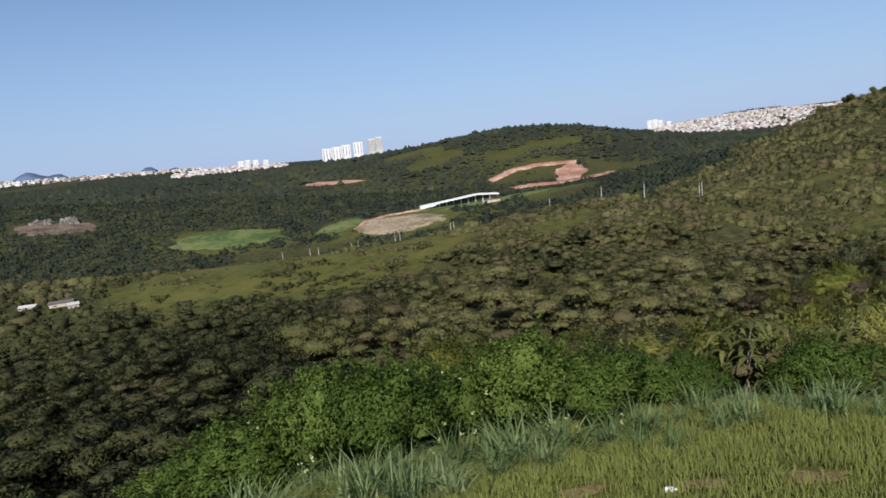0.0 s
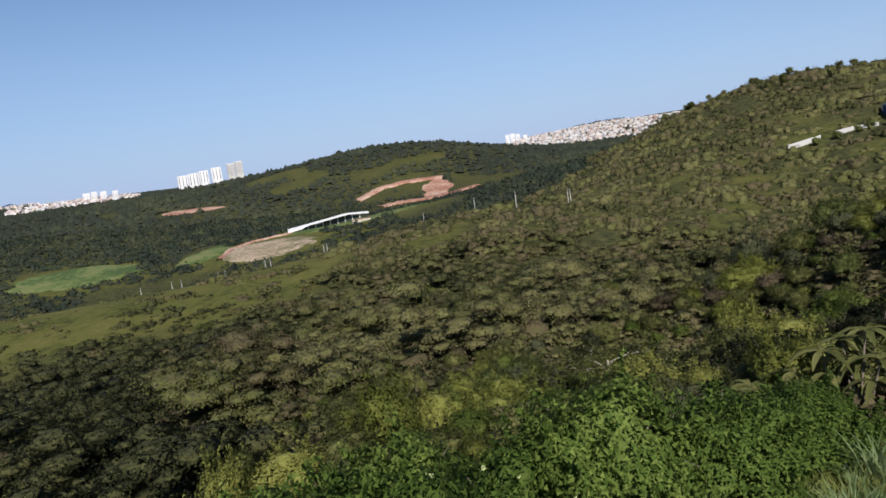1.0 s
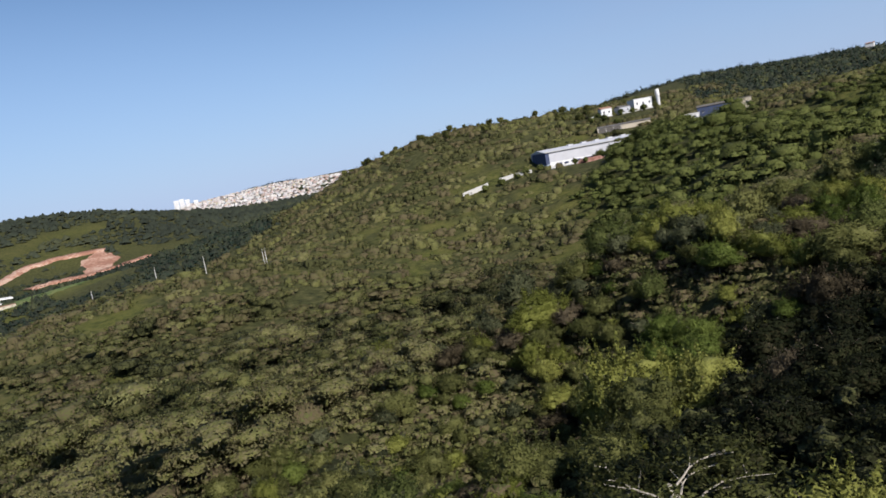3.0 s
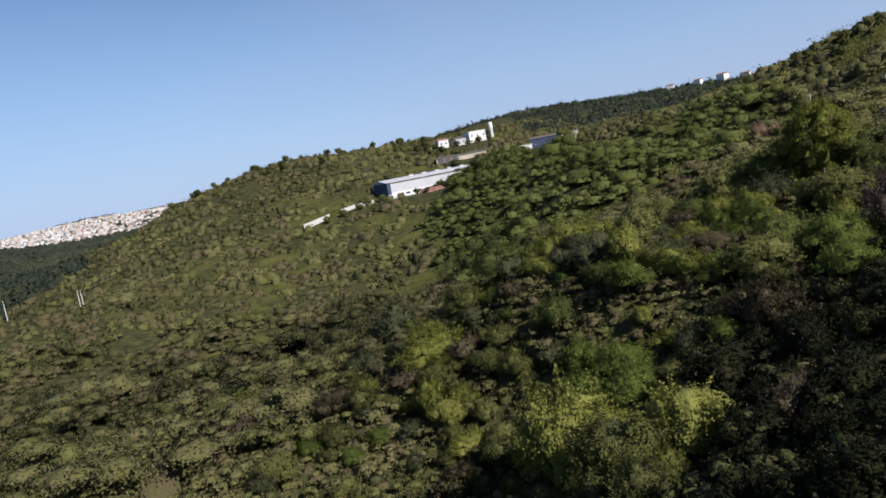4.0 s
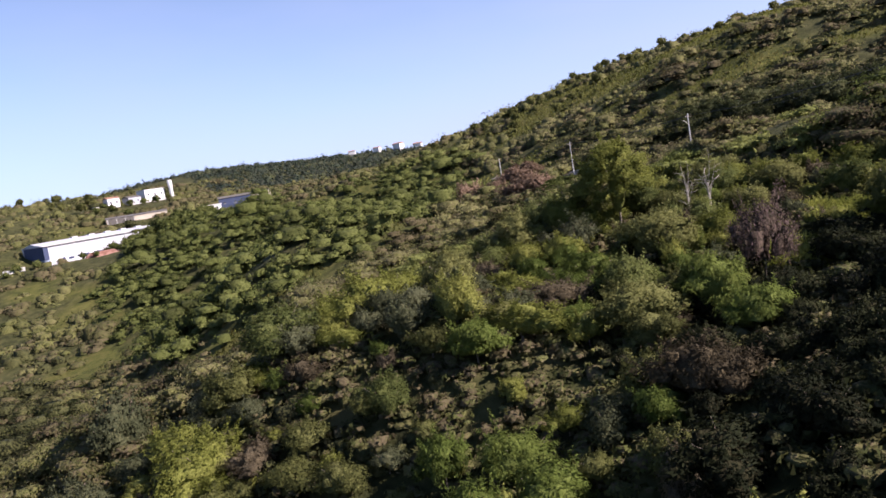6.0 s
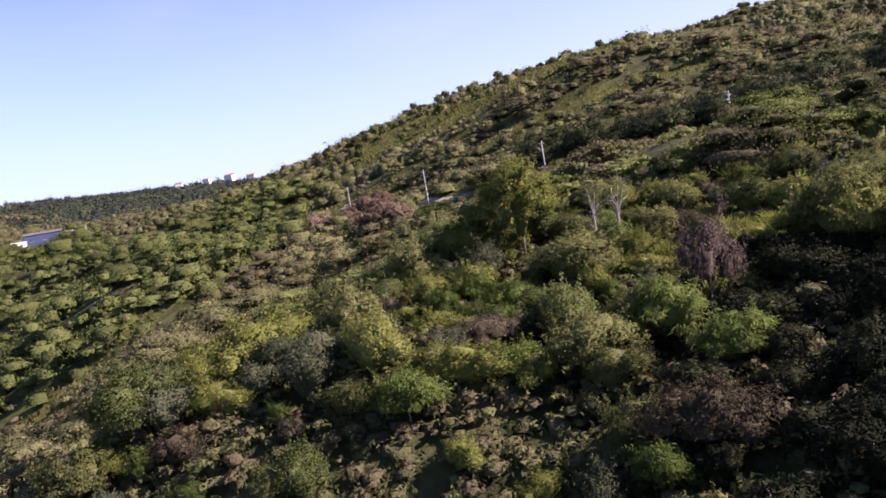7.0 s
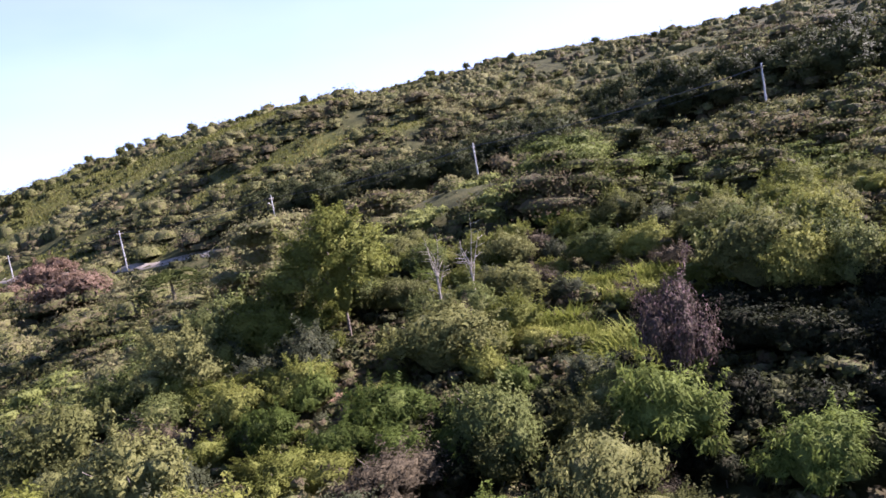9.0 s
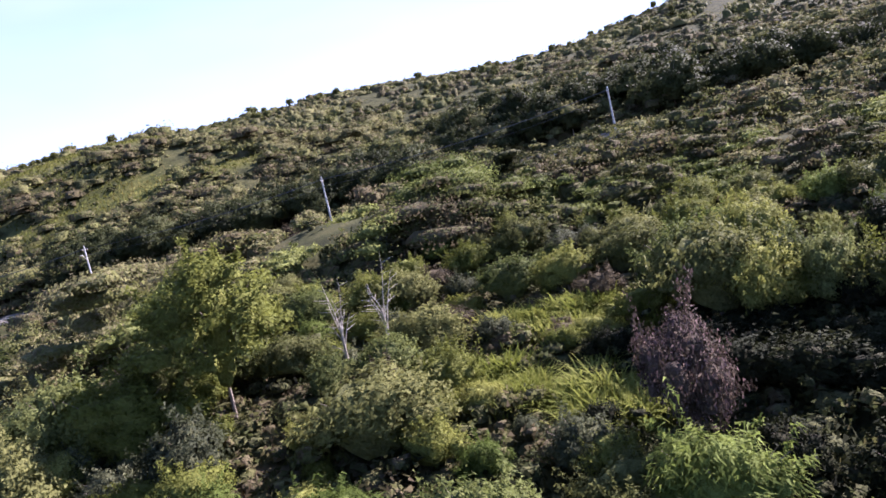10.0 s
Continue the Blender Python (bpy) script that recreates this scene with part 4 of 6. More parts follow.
def grass_tufts():
    """Tall yellow-green grass in the glades of the near slope."""
    rng = np.random.default_rng(29)
    shapes = [plant_thing("grass_tuft", "tall yellow-green grass tuft in a sunny glade", "grass", reed_clump(rng, 70, 1.3), TALL_GRASS, group="grass in the glades", crown_name="blade_tuft") for k in range(3)]
    tufts = Kind(shapes, 1.3)
    spots = 0
    while spots < 150:
        x, y = rng.uniform(55, 82), rng.uniform(27, 48)
        if pasture(np.array(x), np.array(y)) > 0.45:
            tufts.put(x, y, rng, size=rng.uniform(0.7, 1.3), wide=1.2)
            spots += 1


def hill_grass():
    """Rough grass in tufts on the open parts of the hillsides."""
    rng = np.random.default_rng(91)
    pile = Pile()
    for x0, x1, y0, y1, step in ((90, 430, -130, 135, 1.3),):
        x, y = jittered(x0, x1, y0, y1, step, rng)
        keep = (np.maximum(pasture(x, y), thin(x, y)) > rng.uniform(0.25, 0.8, len(x))) & ~near_road(x, y, 2.2)
        x, y = x[keep], y[keep]
        tone = np.clip(fractal(x / 14, y / 14, 92, 3) * 1.5 - 0.25 + rng.normal(size=len(x)) * 0.15, 0, 1)
        for k in range(2):
            px, py = x + rng.normal(size=len(x)) * 0.4, y + rng.normal(size=len(x)) * 0.4
            lean = rng.normal(size=(len(x), 3)) * (0.5, 0.5, 0)
            at = np.stack([px, py, ground(px, py) + 0.3], 1)
            sprigs(pile, at, rng.normal(size=(len(x), 3)) * (1, 1, 0.2), 0.75, 0.5, rng, plant=tone, lengthwise=lean + (0, 0, 1), shade=lean * 0.6 + rng.normal(size=(len(x), 3)) * 0.2 + (0, 0, 1))
    ob = new("hill_grass", pile.mesh("hill_grass", tint=True))
    ob.data.materials.append(HILL_GRASS)
    tagged(ob, "rough yellow-green grass on the open hillside", "grass", kind="stuff")


def specials():
    rng = np.random.default_rng(17)
    purple.put(58.2, 44.0, rng, top=-2.6, size=0.72)
    green.put(56.4, 46.6, rng, top=-3.5, size=1.05)
    yellow.put(59.6, 46.4, rng, top=-4.0, size=0.85)
    feather.put(49.6, 46.6, rng, top=-4.2, size=0.95)
    feather.put(55.0, 47.8, rng, top=-3.0, size=1.2)
    brown.put(44.4, 50.6, rng, top=-5.6, size=1.35)
    # rows of tall trees added to throw shade into the hollow
    for x, y, top in ((51.0, 29.0, 1.5), (55.5, 27.0, 2.0), (47.0, 31.5, 0.8), (43.0, 30.0, 0.8), (38.5, 31.0, 0.4), (34.0, 30.0, 0.0)):
        shade_toned.put(x, y, rng, top=top, size=1.15)
    for k in range(8):
        shade_toned.put(40.5 + 2.5 * k, 38.6 + rng.uniform(-1, 1), rng, top=(-2.0 if k > 2 else -2.4) + rng.uniform(-0.7, 0.3), size=1.25)
    for k in range(10):
        (green, yellow, olive)[k % 3].put(42.5 + 2.4 * k, 32.4 + rng.uniform(-1.2, 1.2), rng, top=-0.4 + 0.07 * k + rng.uniform(-0.7, 0.5), size=1.25)
    yellow.put(66.4, 77.8, rng, top=-2.2, size=1.3)
    yellow.put(63.0, 26.0, rng, top=0.4, size=1.1)
    green.put(59.5, 30.5, rng, top=-1.0, size=0.9)
    yellow.put(69.0, 75.5, rng, top=-3.6, size=1.0)
    spreading.put(78.2, 51.6, rng)
    for x, y, size in ((76.4, 53.4, 0.75), (80.2, 53.0, 0.8)):
        yellow.put(x, y, rng, size=size)
    olive.put(80.6, 54.2, rng, top=0.4, size=1.0)
    yellow.put(29.6, 50.6, rng, top=-5.9, size=1.2)
    yellow.put(34.8, 58.2, rng, top=-7.2, size=1.75)
    yellow.put(31.6, 58.6, rng, top=-8.4, size=1.45)
    yellow.put(37.2, 60.8, rng, top=-8.6, size=1.45)
    yellow.put(49.5, 60.3, rng, top=-7.4, size=1.05)
    for x, y, top, size in ((45.7, 64.3, -9.6, 1.0), (44.0, 60.0, -9.2, 1.1), (40.6, 58.2, -9.6, 1.05), (41.0, 61.6, -10.2, 1.0)):
        feather.put(x, y, rng, top=top, size=size)
    for x, y, size in ((78, 56.6, 0.8), (72, 51.5, 0.7), (75, 55, 0.75), (67, 48.8, 0.7), (81, 58.5, 0.85), (69.5, 52.5, 0.75), (59.0, 32.0, 0.9), (66, 33.5, 0.9), (65.8, 56.0, 0.9), (85, 37, 0.9), (88, 40, 0.9), (29.0, 48.4, 0.9), (71, 16, 1.1)):
        yellow.put(x, y, rng, size=size)
    for x, y, top in ((-4.2, 37.0, -2.4), (-1.8, 38.4, -2.3), (0.4, 39.8, -2.5), (2.8, 41.0, -2.9), (5.2, 42.4, -3.2), (-6.5, 36.0, -2.8), (7.0, 44.0, -4.0), (3.6, 44.6, -4.2)):
        yellow.put(x, y, rng, top=top, size=0.85)
    for x, y, top in ((11, 27.5, 0.2), (13.5, 28.6, 0.4), (16, 28, 0.5), (18.5, 29.5, 0.3), (21, 28, 0.4), (15, 30.5, -0.2)):
        yellow.put(x, y, rng, top=top, size=0.8)
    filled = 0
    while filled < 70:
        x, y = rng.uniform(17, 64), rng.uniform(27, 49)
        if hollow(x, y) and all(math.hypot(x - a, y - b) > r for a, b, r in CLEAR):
            shade_toned.put(x, y, rng, size=rng.uniform(0.5, 0.85))
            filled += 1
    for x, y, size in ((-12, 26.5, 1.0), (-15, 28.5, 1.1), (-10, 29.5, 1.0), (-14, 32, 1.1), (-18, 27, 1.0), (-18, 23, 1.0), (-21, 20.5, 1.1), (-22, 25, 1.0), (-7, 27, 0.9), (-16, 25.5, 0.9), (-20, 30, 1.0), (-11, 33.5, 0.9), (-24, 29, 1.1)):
        shade_toned.put(x, y, rng, size=size * 0.8)
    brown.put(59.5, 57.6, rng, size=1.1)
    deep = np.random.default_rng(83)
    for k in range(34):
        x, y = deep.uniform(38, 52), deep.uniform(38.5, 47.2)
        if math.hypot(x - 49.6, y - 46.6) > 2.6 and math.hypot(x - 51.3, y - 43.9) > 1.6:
            shade_toned.put(x, y, deep, size=deep.uniform(0.65, 0.9))
    for x, y, size in ((62.5, 52.0, 0.8), (64.5, 58.0, 0.8), (68.5, 60.0, 0.9), (60.5, 54.0, 0.75), (55.0, 56.5, 0.8), (70.5, 57.0, 0.8)):
        feather.put(x, y, rng, size=size)
    for x, y, size in ((72, 60.5, 0.8), (69.6, 62.6, 0.75), (66, 61.2, 0.8), (63, 60.6, 0.7), (74.6, 61.0, 0.9), (67.6, 58.6, 0.7), (77.5, 61.5, 0.9), (79.4, 59.4, 1.0), (74, 57.9, 0.9), (71.2, 57.1, 0.85), (67.7, 54.4, 0.8)):
        yellow.put(x, y, rng, size=size)
    silver.put(57.0, 60.5, rng, size=1.0)
    silver.put(55.5, 87.0, rng, size=1.2)
    silver.put(58.5, 94.0, rng, top=-9.2, size=1.5)
    silver.put(40.1, 44.4, rng, top=-6.4, size=0.8)
    for x, y in ((196, 73), (203, 77), (211, 83), (192, 67), (218, 79), (187, 68), (226, 74), (222, 88), (231, 70)):
        red.put(x, y, rng, size=rng.uniform(1.3, 2.0))
    mixed = np.random.default_rng(91)
    for k in range(26):
        x, y = mixed.uniform(36, 56), mixed.uniform(74, 98)
        (brown, silver, yellow, brown)[k % 4].put(x, y, mixed, size=mixed.uniform(0.85, 1.25))
    yellow.put(26.6, 50.4, mixed, size=0.85)
    yellow.put(28.2, 53.0, mixed, size=0.9)
    brown.put(29.6, 45.6, mixed, top=-6.3, size=0.75)
    silver.put(262.5, 345.5, rng, size=1.7)
    brown.put(120.4, 20.1, rng, top=4.8, size=1.9)
    brown.put(117.5, 22.5, rng, top=3.0, size=1.2)


# ---- plants that stand apart ----
def palm(x, y, top, seed):
    rng = np.random.default_rng(seed)
    z = stand(x, y)
    H = top - z - 1.2
    t = Pile()
    f = np.linspace(0, 1, 6)
    tube(t, np.stack([0.2 * f, 0.1 * f, H * f - 0.3], 1), 0.2 - 0.06 * f, 8)
    thing = plant_thing("palm_tree", "short palm with a wide crown of arching fronds", "palm tree", None, None, t.mesh("trunk", True), BARK)
    thing.matrix_basis = Matrix.Translation((x, y, z))
    for k in range(17):
        a, up = k * 2.4, rng.uniform(0.25, 1.1)
        p = Pile()
        g = np.linspace(0, 1, 9)
        L = rng.uniform(3.2, 4.1)
        r = L * g * math.cos(up * 0.7)
        spine = np.stack([0.2 + np.cos(a) * r, 0.1 + np.sin(a) * r, H - 0.3 + L * (np.sin(up) * g - 0.75 * g ** 2.2)], 1)
        tube(p, spine, 0.06 - 0.045 * g, 3)
        for s in (-1, 1):
            at = np.repeat(spine[1:], 4, 0) + rng.normal(size=(32, 3)) * 0.05
            side = np.array([-math.sin(a), math.cos(a), 0]) * s
            d = side + np.array([math.cos(a), math.sin(a), 0]) * 0.5 - np.array([0, 0, 0.55])
            leaves(p, at + d * 0.25, np.tile((0, 0, 1.0), (32, 1)) + rng.normal(size=(32, 3)) * 0.2, 0.95, 0.2, rng, lengthwise=np.tile(d, (32, 1)))
        part_of("frond", p.mesh("frond"), GREEN, thing)
    return thing


def bare_branched_tree(x, y, top, seed, R=2.6, leafy=700, steep=1.0, label="small tree with pale bare branches and thin foliage"):
    rng = np.random.default_rng(seed)
    z = stand(x, y)
    H = top - z
    t, tw = Pile(), Pile()
    f = np.linspace(0, 1, 6)
    tube(t, np.stack([0.1 * np.sin(f * 5), 0.12 * f, -0.4 + (H * 0.72 + 0.4) * f], 1), 0.13 - 0.07 * f, 7)
    tips = []
    for k in range(9):
        a, z0 = k * 2.4 + rng.uniform(-0.3, 0.3), H * rng.uniform(0.38, 0.72)
        g = np.linspace(0, 1, 6)
        reach = R * rng.uniform(0.65, 1.1)
        rise = H * rng.uniform(0.06, 0.24) * steep
        line = np.stack([np.cos(a + 0.25 * np.sin(g * 4)) * reach * g, np.sin(a + 0.25 * np.sin(g * 4)) * reach * g, z0 + rise * g ** 0.8], 1)
        tube(tw, line, 0.036 - 0.026 * g, 5)
        for m in (2, 3, 4):
            b = a + rng.choice((-1, 1)) * rng.uniform(0.5, 1.0)
            h = np.linspace(0, 1, 3)
            ln = rng.uniform(0.4, 0.9)
            sub = line[m] + np.stack([np.cos(b) * ln * h, np.sin(b) * ln * h, 0.25 * ln * h], 1)
            tube(tw, sub, 0.022 - 0.014 * h, 4)
            tips += [sub[-1], sub[1]]
        tips.append(line[-1])
    tips = np.array(tips)
    c = Pile()
    at = tips[rng.integers(0, len(tips), leafy)] + rng.normal(size=(leafy, 3)) * (0.35, 0.35, 0.25) + (0, 0, 0.15)
    sprigs(c, at, rng.normal(size=(leafy, 3)) * 0.5 + (0, 0, 1), 0.17, 0.09, rng, shade=at / (R, R, H) + rng.normal(size=(leafy, 3)) * 0.4)
    thing = plant_thing("bare_branched_tree", label, "tree", c.mesh("foliage"), OLIVE, t.mesh("trunk", True), PALE_BARK, crown_name="foliage", extra=(("limb_tangle", tw.mesh("limb_tangle"), PALE_BARK, "pale bare limbs and twigs"),))
    thing.matrix_basis = Matrix.Translation((x, y, z))
    return thing


def big_leaf_plant(x, y, top, seed):
    """A broad-leaved plant: stems with long hanging leaves."""
    rng = np.random.default_rng(seed)
    z = stand(x, y)
    H = top - z
    thing = plant_thing("large_leaved_plant", "tall plant with long drooping olive-green leaves", "plant", None, None)
    thing.matrix_basis = Matrix.Translation((x, y, z))
    for k in range(4):
        a = k * 1.7 + rng.uniform(-0.4, 0.4)
        h = H * rng.uniform(0.6, 0.95)
        f = np.linspace(0, 1, 5)
        st = Pile()
        base = rng.normal(size=2) * 0.2
        tip = base + np.array([math.cos(a), math.sin(a)]) * rng.uniform(0.3, 0.9)
        line = np.stack([base[0] + (tip[0] - base[0]) * f, base[1] + (tip[1] - base[1]) * f, -0.2 + (h + 0.2) * f], 1)
        tube(st, line, 0.04 - 0.02 * f, 5)
        stem = part_of("stem", st.mesh("stem", True), BARK, thing)
        for j in range(14):
            b = j * 2.4
            r0 = line[rng.integers(3, 5)]
            g = np.linspace(0, 1, 6)
            L = rng.uniform(0.55, 1.05)
            d = np.array([math.cos(b), math.sin(b), 0])
            mid = r0 + d * (L * g)[:, None] + np.array([0, 0, 1.0]) * (0.55 * g - 0.95 * g ** 2)[:, None] * L
            side = np.array([-math.sin(b), math.cos(b), 0])
            wd = 0.085 * np.sin(math.pi * np.clip(g * 0.93 + 0.05, 0, 1)) + 0.008
            v = np.concatenate([mid + side * wd[:, None], mid - (0, 0, 0.02), mid - side * wd[:, None]])
            q = [(i, i + 1, 6 + i + 1, 6 + i) for i in range(5)] + [(6 + i, 7 + i, 13 + i, 12 + i) for i in range(5)]
            part_of("leaf", Pile().add(v, q).mesh("leaf", True), OLIVE, stem)
    return thing


def reed_clump(rng, blades, tall):
    p = Pile()
    for k in range(blades):
        a, lean = rng.uniform(0, 6.28), rng.uniform(0.3, 1.25)
        L = tall * rng.uniform(0.6, 1.15)
        g = np.linspace(0, 1, 5)
        b0 = rng.normal(size=2) * 0.22
        r = L * lean * g ** 1.6 * 0.8
        mid = np.stack([b0[0] + np.cos(a) * r, b0[1] + np.sin(a) * r, L * (g - 0.42 * lean * g ** 2.4) - 0.1], 1)
        side = np.array([-math.sin(a), math.cos(a), 0]) * 0.028
        w = (1.05 - g ** 1.5)[:, None]
        v = np.concatenate([mid + side * w, mid - side * w])
        p.add(v, [(i, i + 1, 6 + i, 5 + i) for i in range(4)])
    return p.mesh("blade_tuft")


WORN = [(8.2, 14.6, 0.8, 0.4), (5.4, 14.3, 0.7, 0.32), (2.8, 14.8, 0.6, 0.3), (10.2, 13.8, 1.2, 0.5)]


def start_bank():
    """The lawn by the start, its tall grass and the leafy bushes below it."""
    rng = np.random.default_rng(41)
    shapes = []
    for k in range(4):
        t = plant_thing("tall_grass_clump", "clump of tall arching grass with pale blue-green blades", "grass", reed_clump(rng, 64, 1.55), BLADE, group="tall grass along the bank", crown_name="blade_tuft")
        shapes.append(t)
    reeds = Kind(shapes, 1.3)
    spots = []
    for k in range(1500):
        x, y = rng.uniform(-9, 24), rng.uniform(16, 27)
        edge = 17.4 + 0.10 * max(0.0, -x) ** 1.3 + 0.28 * max(0.0, x - 6) + 0.6 * math.sin(x * 0.9)
        if edge < y < edge + 2.7 and all((x - a) ** 2 + (y - b) ** 2 > 0.55 for a, b in spots):
            spots.append((x, y))
    for k in range(26):
        x = rng.uniform(-11, 3)
        spots.append((x, 16.6 + 0.06 * x - 0.012 * x * x + rng.uniform(-1.2, 0.8)))
    for x, y in spots[:120] + spots[-26:]:
        reeds.put(x, y, rng, size=rng.uniform(0.6, 1.15))
    bush = make_kind("leafy_bush", "bright green leafy bush with small pale blossoms", "bush", BUSH, 3, 1.9, 2.9, 9000, 0.125, 0.078, 900, "leafy bushes below the lawn", upward=0.5, lobes=20, spread=0.74)
    for x, y, top, size in ((-6.2, 19.8, 0.9, 1.0), (-3.6, 20.2, 1.9, 1.0), (-1.8, 20.2, 2.3, 1.05), (0.6, 21.6, 1.7, 1.1), (2.6, 21.2, 1.8, 1.0), (4.6, 20.9, 1.6, 0.95), (-8.6, 18.2, 0.0, 1.0), (-10.5, 15.6, -0.6, 0.9),
                            (6.6, 22.6, 0.7, 0.95), (8.6, 23.2, 0.5, 0.95), (-5.2, 23.2, 0.2, 1.1), (-1.0, 24.0, 0.4, 1.1), (3.0, 24.2, -0.2, 1.1), (12.8, 22.4, 0.2, 0.8), (-12.5, 20.0, -1.6, 1.1), (-9.0, 22.6, -1.0, 1.1), (-13.0, 12.5, -1.4, 0.9),
                            (17.5, 22.0, 0.2, 0.8), (21.0, 21.0, -0.2, 0.9), (15.5, 24.5, -0.6, 0.9), (-16.0, 16.5, -3.0, 1.2), (-15.5, 23.5, -4.2, 1.2)):
        bush.put(x, y, rng, top=top + rng.uniform(-0.45, 0.1), size=size * rng.uniform(0.8, 1.1))
    for x, y, top in ((11.2, 24.6, 1.2), (13.4, 24.0, 1.1), (14.8, 25.4, 0.9), (9.6, 25.8, 0.0), (16.6, 25.0, 1.3), (12.4, 26.2, 0.6), (18.2, 26.0, 0.8)):
        big_leaf_plant(x, y, top, int(x * 10))
    # blossoms among the bush leaves
    p = Pile()
    n = 80
    bx, by = rng.uniform(-7, 6, n), rng.uniform(18.6, 21.8, n)
    bz = 1.5 - 0.12 * (bx + 1.5) ** 2 * 0.35 - np.abs(by - 20.4) * 0.55 + rng.uniform(-0.9, 0.35, n)
    bz = np.maximum(bz, ground(bx, by) + 0.5)
    for k in range(3):
        leaves(p, np.stack([bx, by, bz], 1) + rng.normal(size=(n, 3)) * 0.04, rng.normal(size=(n, 3)) + (0, -1, 0.8), 0.11, 0.08, rng)
    ob = new("blossoms", p.mesh("blossoms"))
    ob.data.materials.append(leaf_material("pale_blossom", (0.26, 0.34, 0.10), (0.42, 0.48, 0.18), (0.60, 0.64, 0.36), 0.3))
    tagged(ob, "small pale yellow-white blossoms among bush leaves", "flowers", kind="stuff")
    # lawn blades
    n = 125000
    x, y = rng.uniform(-9, 30, n), rng.uniform(9.0, 22.5, n)
    thick = 0.75 * fractal((x + 0.6 * y) / 2.3, (y - 0.6 * x) / 2.3, 77, 3) + 0.25 * rng.uniform(0.1, 0.9, n)
    keep = (thick > 0.16 + 0.22 * np.clip((13.2 - y) / 2, 0, 1) + 0.14 * np.clip((15.6 - y) / 1.4, 0, 1) * np.clip(x - 1, 0, 1)) & (rng.uniform(size=n) < 0.95)
    for k, (cx, cy, rx, ry) in enumerate(WORN):
        keep &= (np.hypot((x - cx) / rx, (y - cy) / ry) > rng.uniform(0.7, 1.25, n)) | (rng.uniform(size=n) < 0.14)
        draped("bare_patch", "patch of bare orange-brown dirt worn in the lawn", "ground", cx, cy, rx, ry, 8 * k, DIRT, 0.03, 0.6, 60 + k)
    x, y, thick = x[keep], y[keep], thick[keep]
    n = len(x)
    tall = 0.12 + 0.40 * thick * np.clip((y - 10.5) / 6, 0.15, 1.1)
    a, lean = rng.uniform(0, 6.28, n), rng.uniform(0.1, 0.8, n)
    base = np.stack([x, y, ground(x, y) - 0.02], 1)
    d = np.stack([np.cos(a) * lean, np.sin(a) * lean, np.ones(n)], 1)
    side = np.stack([-np.sin(a), np.cos(a), 0 * a], 1) * 0.012
    mid, tip = base + d * tall[:, None] * 0.55, base + d * tall[:, None] + np.stack([np.cos(a), np.sin(a), -0.5 + 0 * a], 1) * (lean * tall * 0.35)[:, None]
    v = np.stack([base - side, base + side, mid + side * 0.8, mid - side * 0.8, tip], 1).reshape(-1, 3)
    k = np.arange(n)[:, None] * 5
    grass = Pile().add(v, np.array([[0, 1, 2, 3]]) + k, np.array([[3, 2, 4]]) + k)
    ob = new("lawn_grass", grass.mesh("lawn_grass"))
    ob.data.materials.append(LAWN)
    tagged(ob, "uneven lawn of green grass blades turning yellow", "grass", kind="stuff")


def bottle(x, y):
    """A white plastic container lying in the grass."""
    p, c = Pile(), Pile()
    prof = [(0.0, 0.0), (0.085, 0.0), (0.095, 0.02), (0.095, 0.2), (0.08, 0.25), (0.04, 0.28), (0.035, 0.32)]
    tube(p, [(0, 0, h) for r, h in prof[1:]], [r for r, h in prof[1:]], 12)
    tube(c, [(0, 0, 0.315), (0, 0, 0.36), (0, 0, 0.362)], [0.042, 0.042, 0.002], 10)
    thing = new("plastic_bottle")
    tagged(thing, "white plastic bottle lying in the grass", "bottle")
    part_of("body", p.mesh("body", True), PLASTIC, thing)
    part_of("cap", c.mesh("cap", True), PLASTIC, thing)
    thing.matrix_basis = pose(x, y, stand(x, y) + 0.08, 84, 0, 70) @ Matrix.Scale(0.7, 4)
    return thing
# ---- buildings and poles ----
def oriented(x, y, z, turn):
    return pose(x, y, z, 0, 0, turn)


def utility_pole(x, y, top, arm=True, turn=40, base=None):
    z = stand(x, y) if base is None else base
    H = top - z
    t = Pile()
    f = np.linspace(0, 1, 5)
    tube(t, np.stack([0 * f, 0 * f, -0.5 + (H + 0.5) * f], 1), 0.17 - 0.06 * f, 8)
    thing = new("utility_pole")
    tagged(thing, "pale concrete utility pole beside the hillside road", "pole", "poles along the road")
    part_of("shaft", t.mesh("shaft", True), CONCRETE, thing)
    part_of("crossarm", box_mesh("crossarm", -0.9, 0.9, -0.06, 0.06, H - 0.75, H - 0.63), BARK, thing)
    for k in (-0.8, -0.3, 0.3, 0.8):
        i = Pile()
        tube(i, [(k, 0, H - 0.63), (k, 0, H - 0.55), (k, 0, H - 0.48)], [0.03, 0.06, 0.03], 6)
        part_of("insulator", i.mesh("insulator", True), PLASTIC, thing)
    if arm:
        a = Pile()
        g = np.linspace(0, 1, 5)
        tube(a, np.stack([-2.2 * g, -0.6 * g, H - 2.6 + 1.1 * g ** 0.7], 1), 0.045 - 0.01 * g, 5)
        lamp_arm = part_of("lamp_arm", a.mesh("lamp_arm", True), CONCRETE, thing)
        part_of("lamp_head", box_mesh("lamp_head", -2.65, -2.1, -0.72, -0.5, H - 1.58, H - 1.46), CONCRETE, lamp_arm)
    thing.matrix_basis = oriented(x, y, z, turn)
    return thing


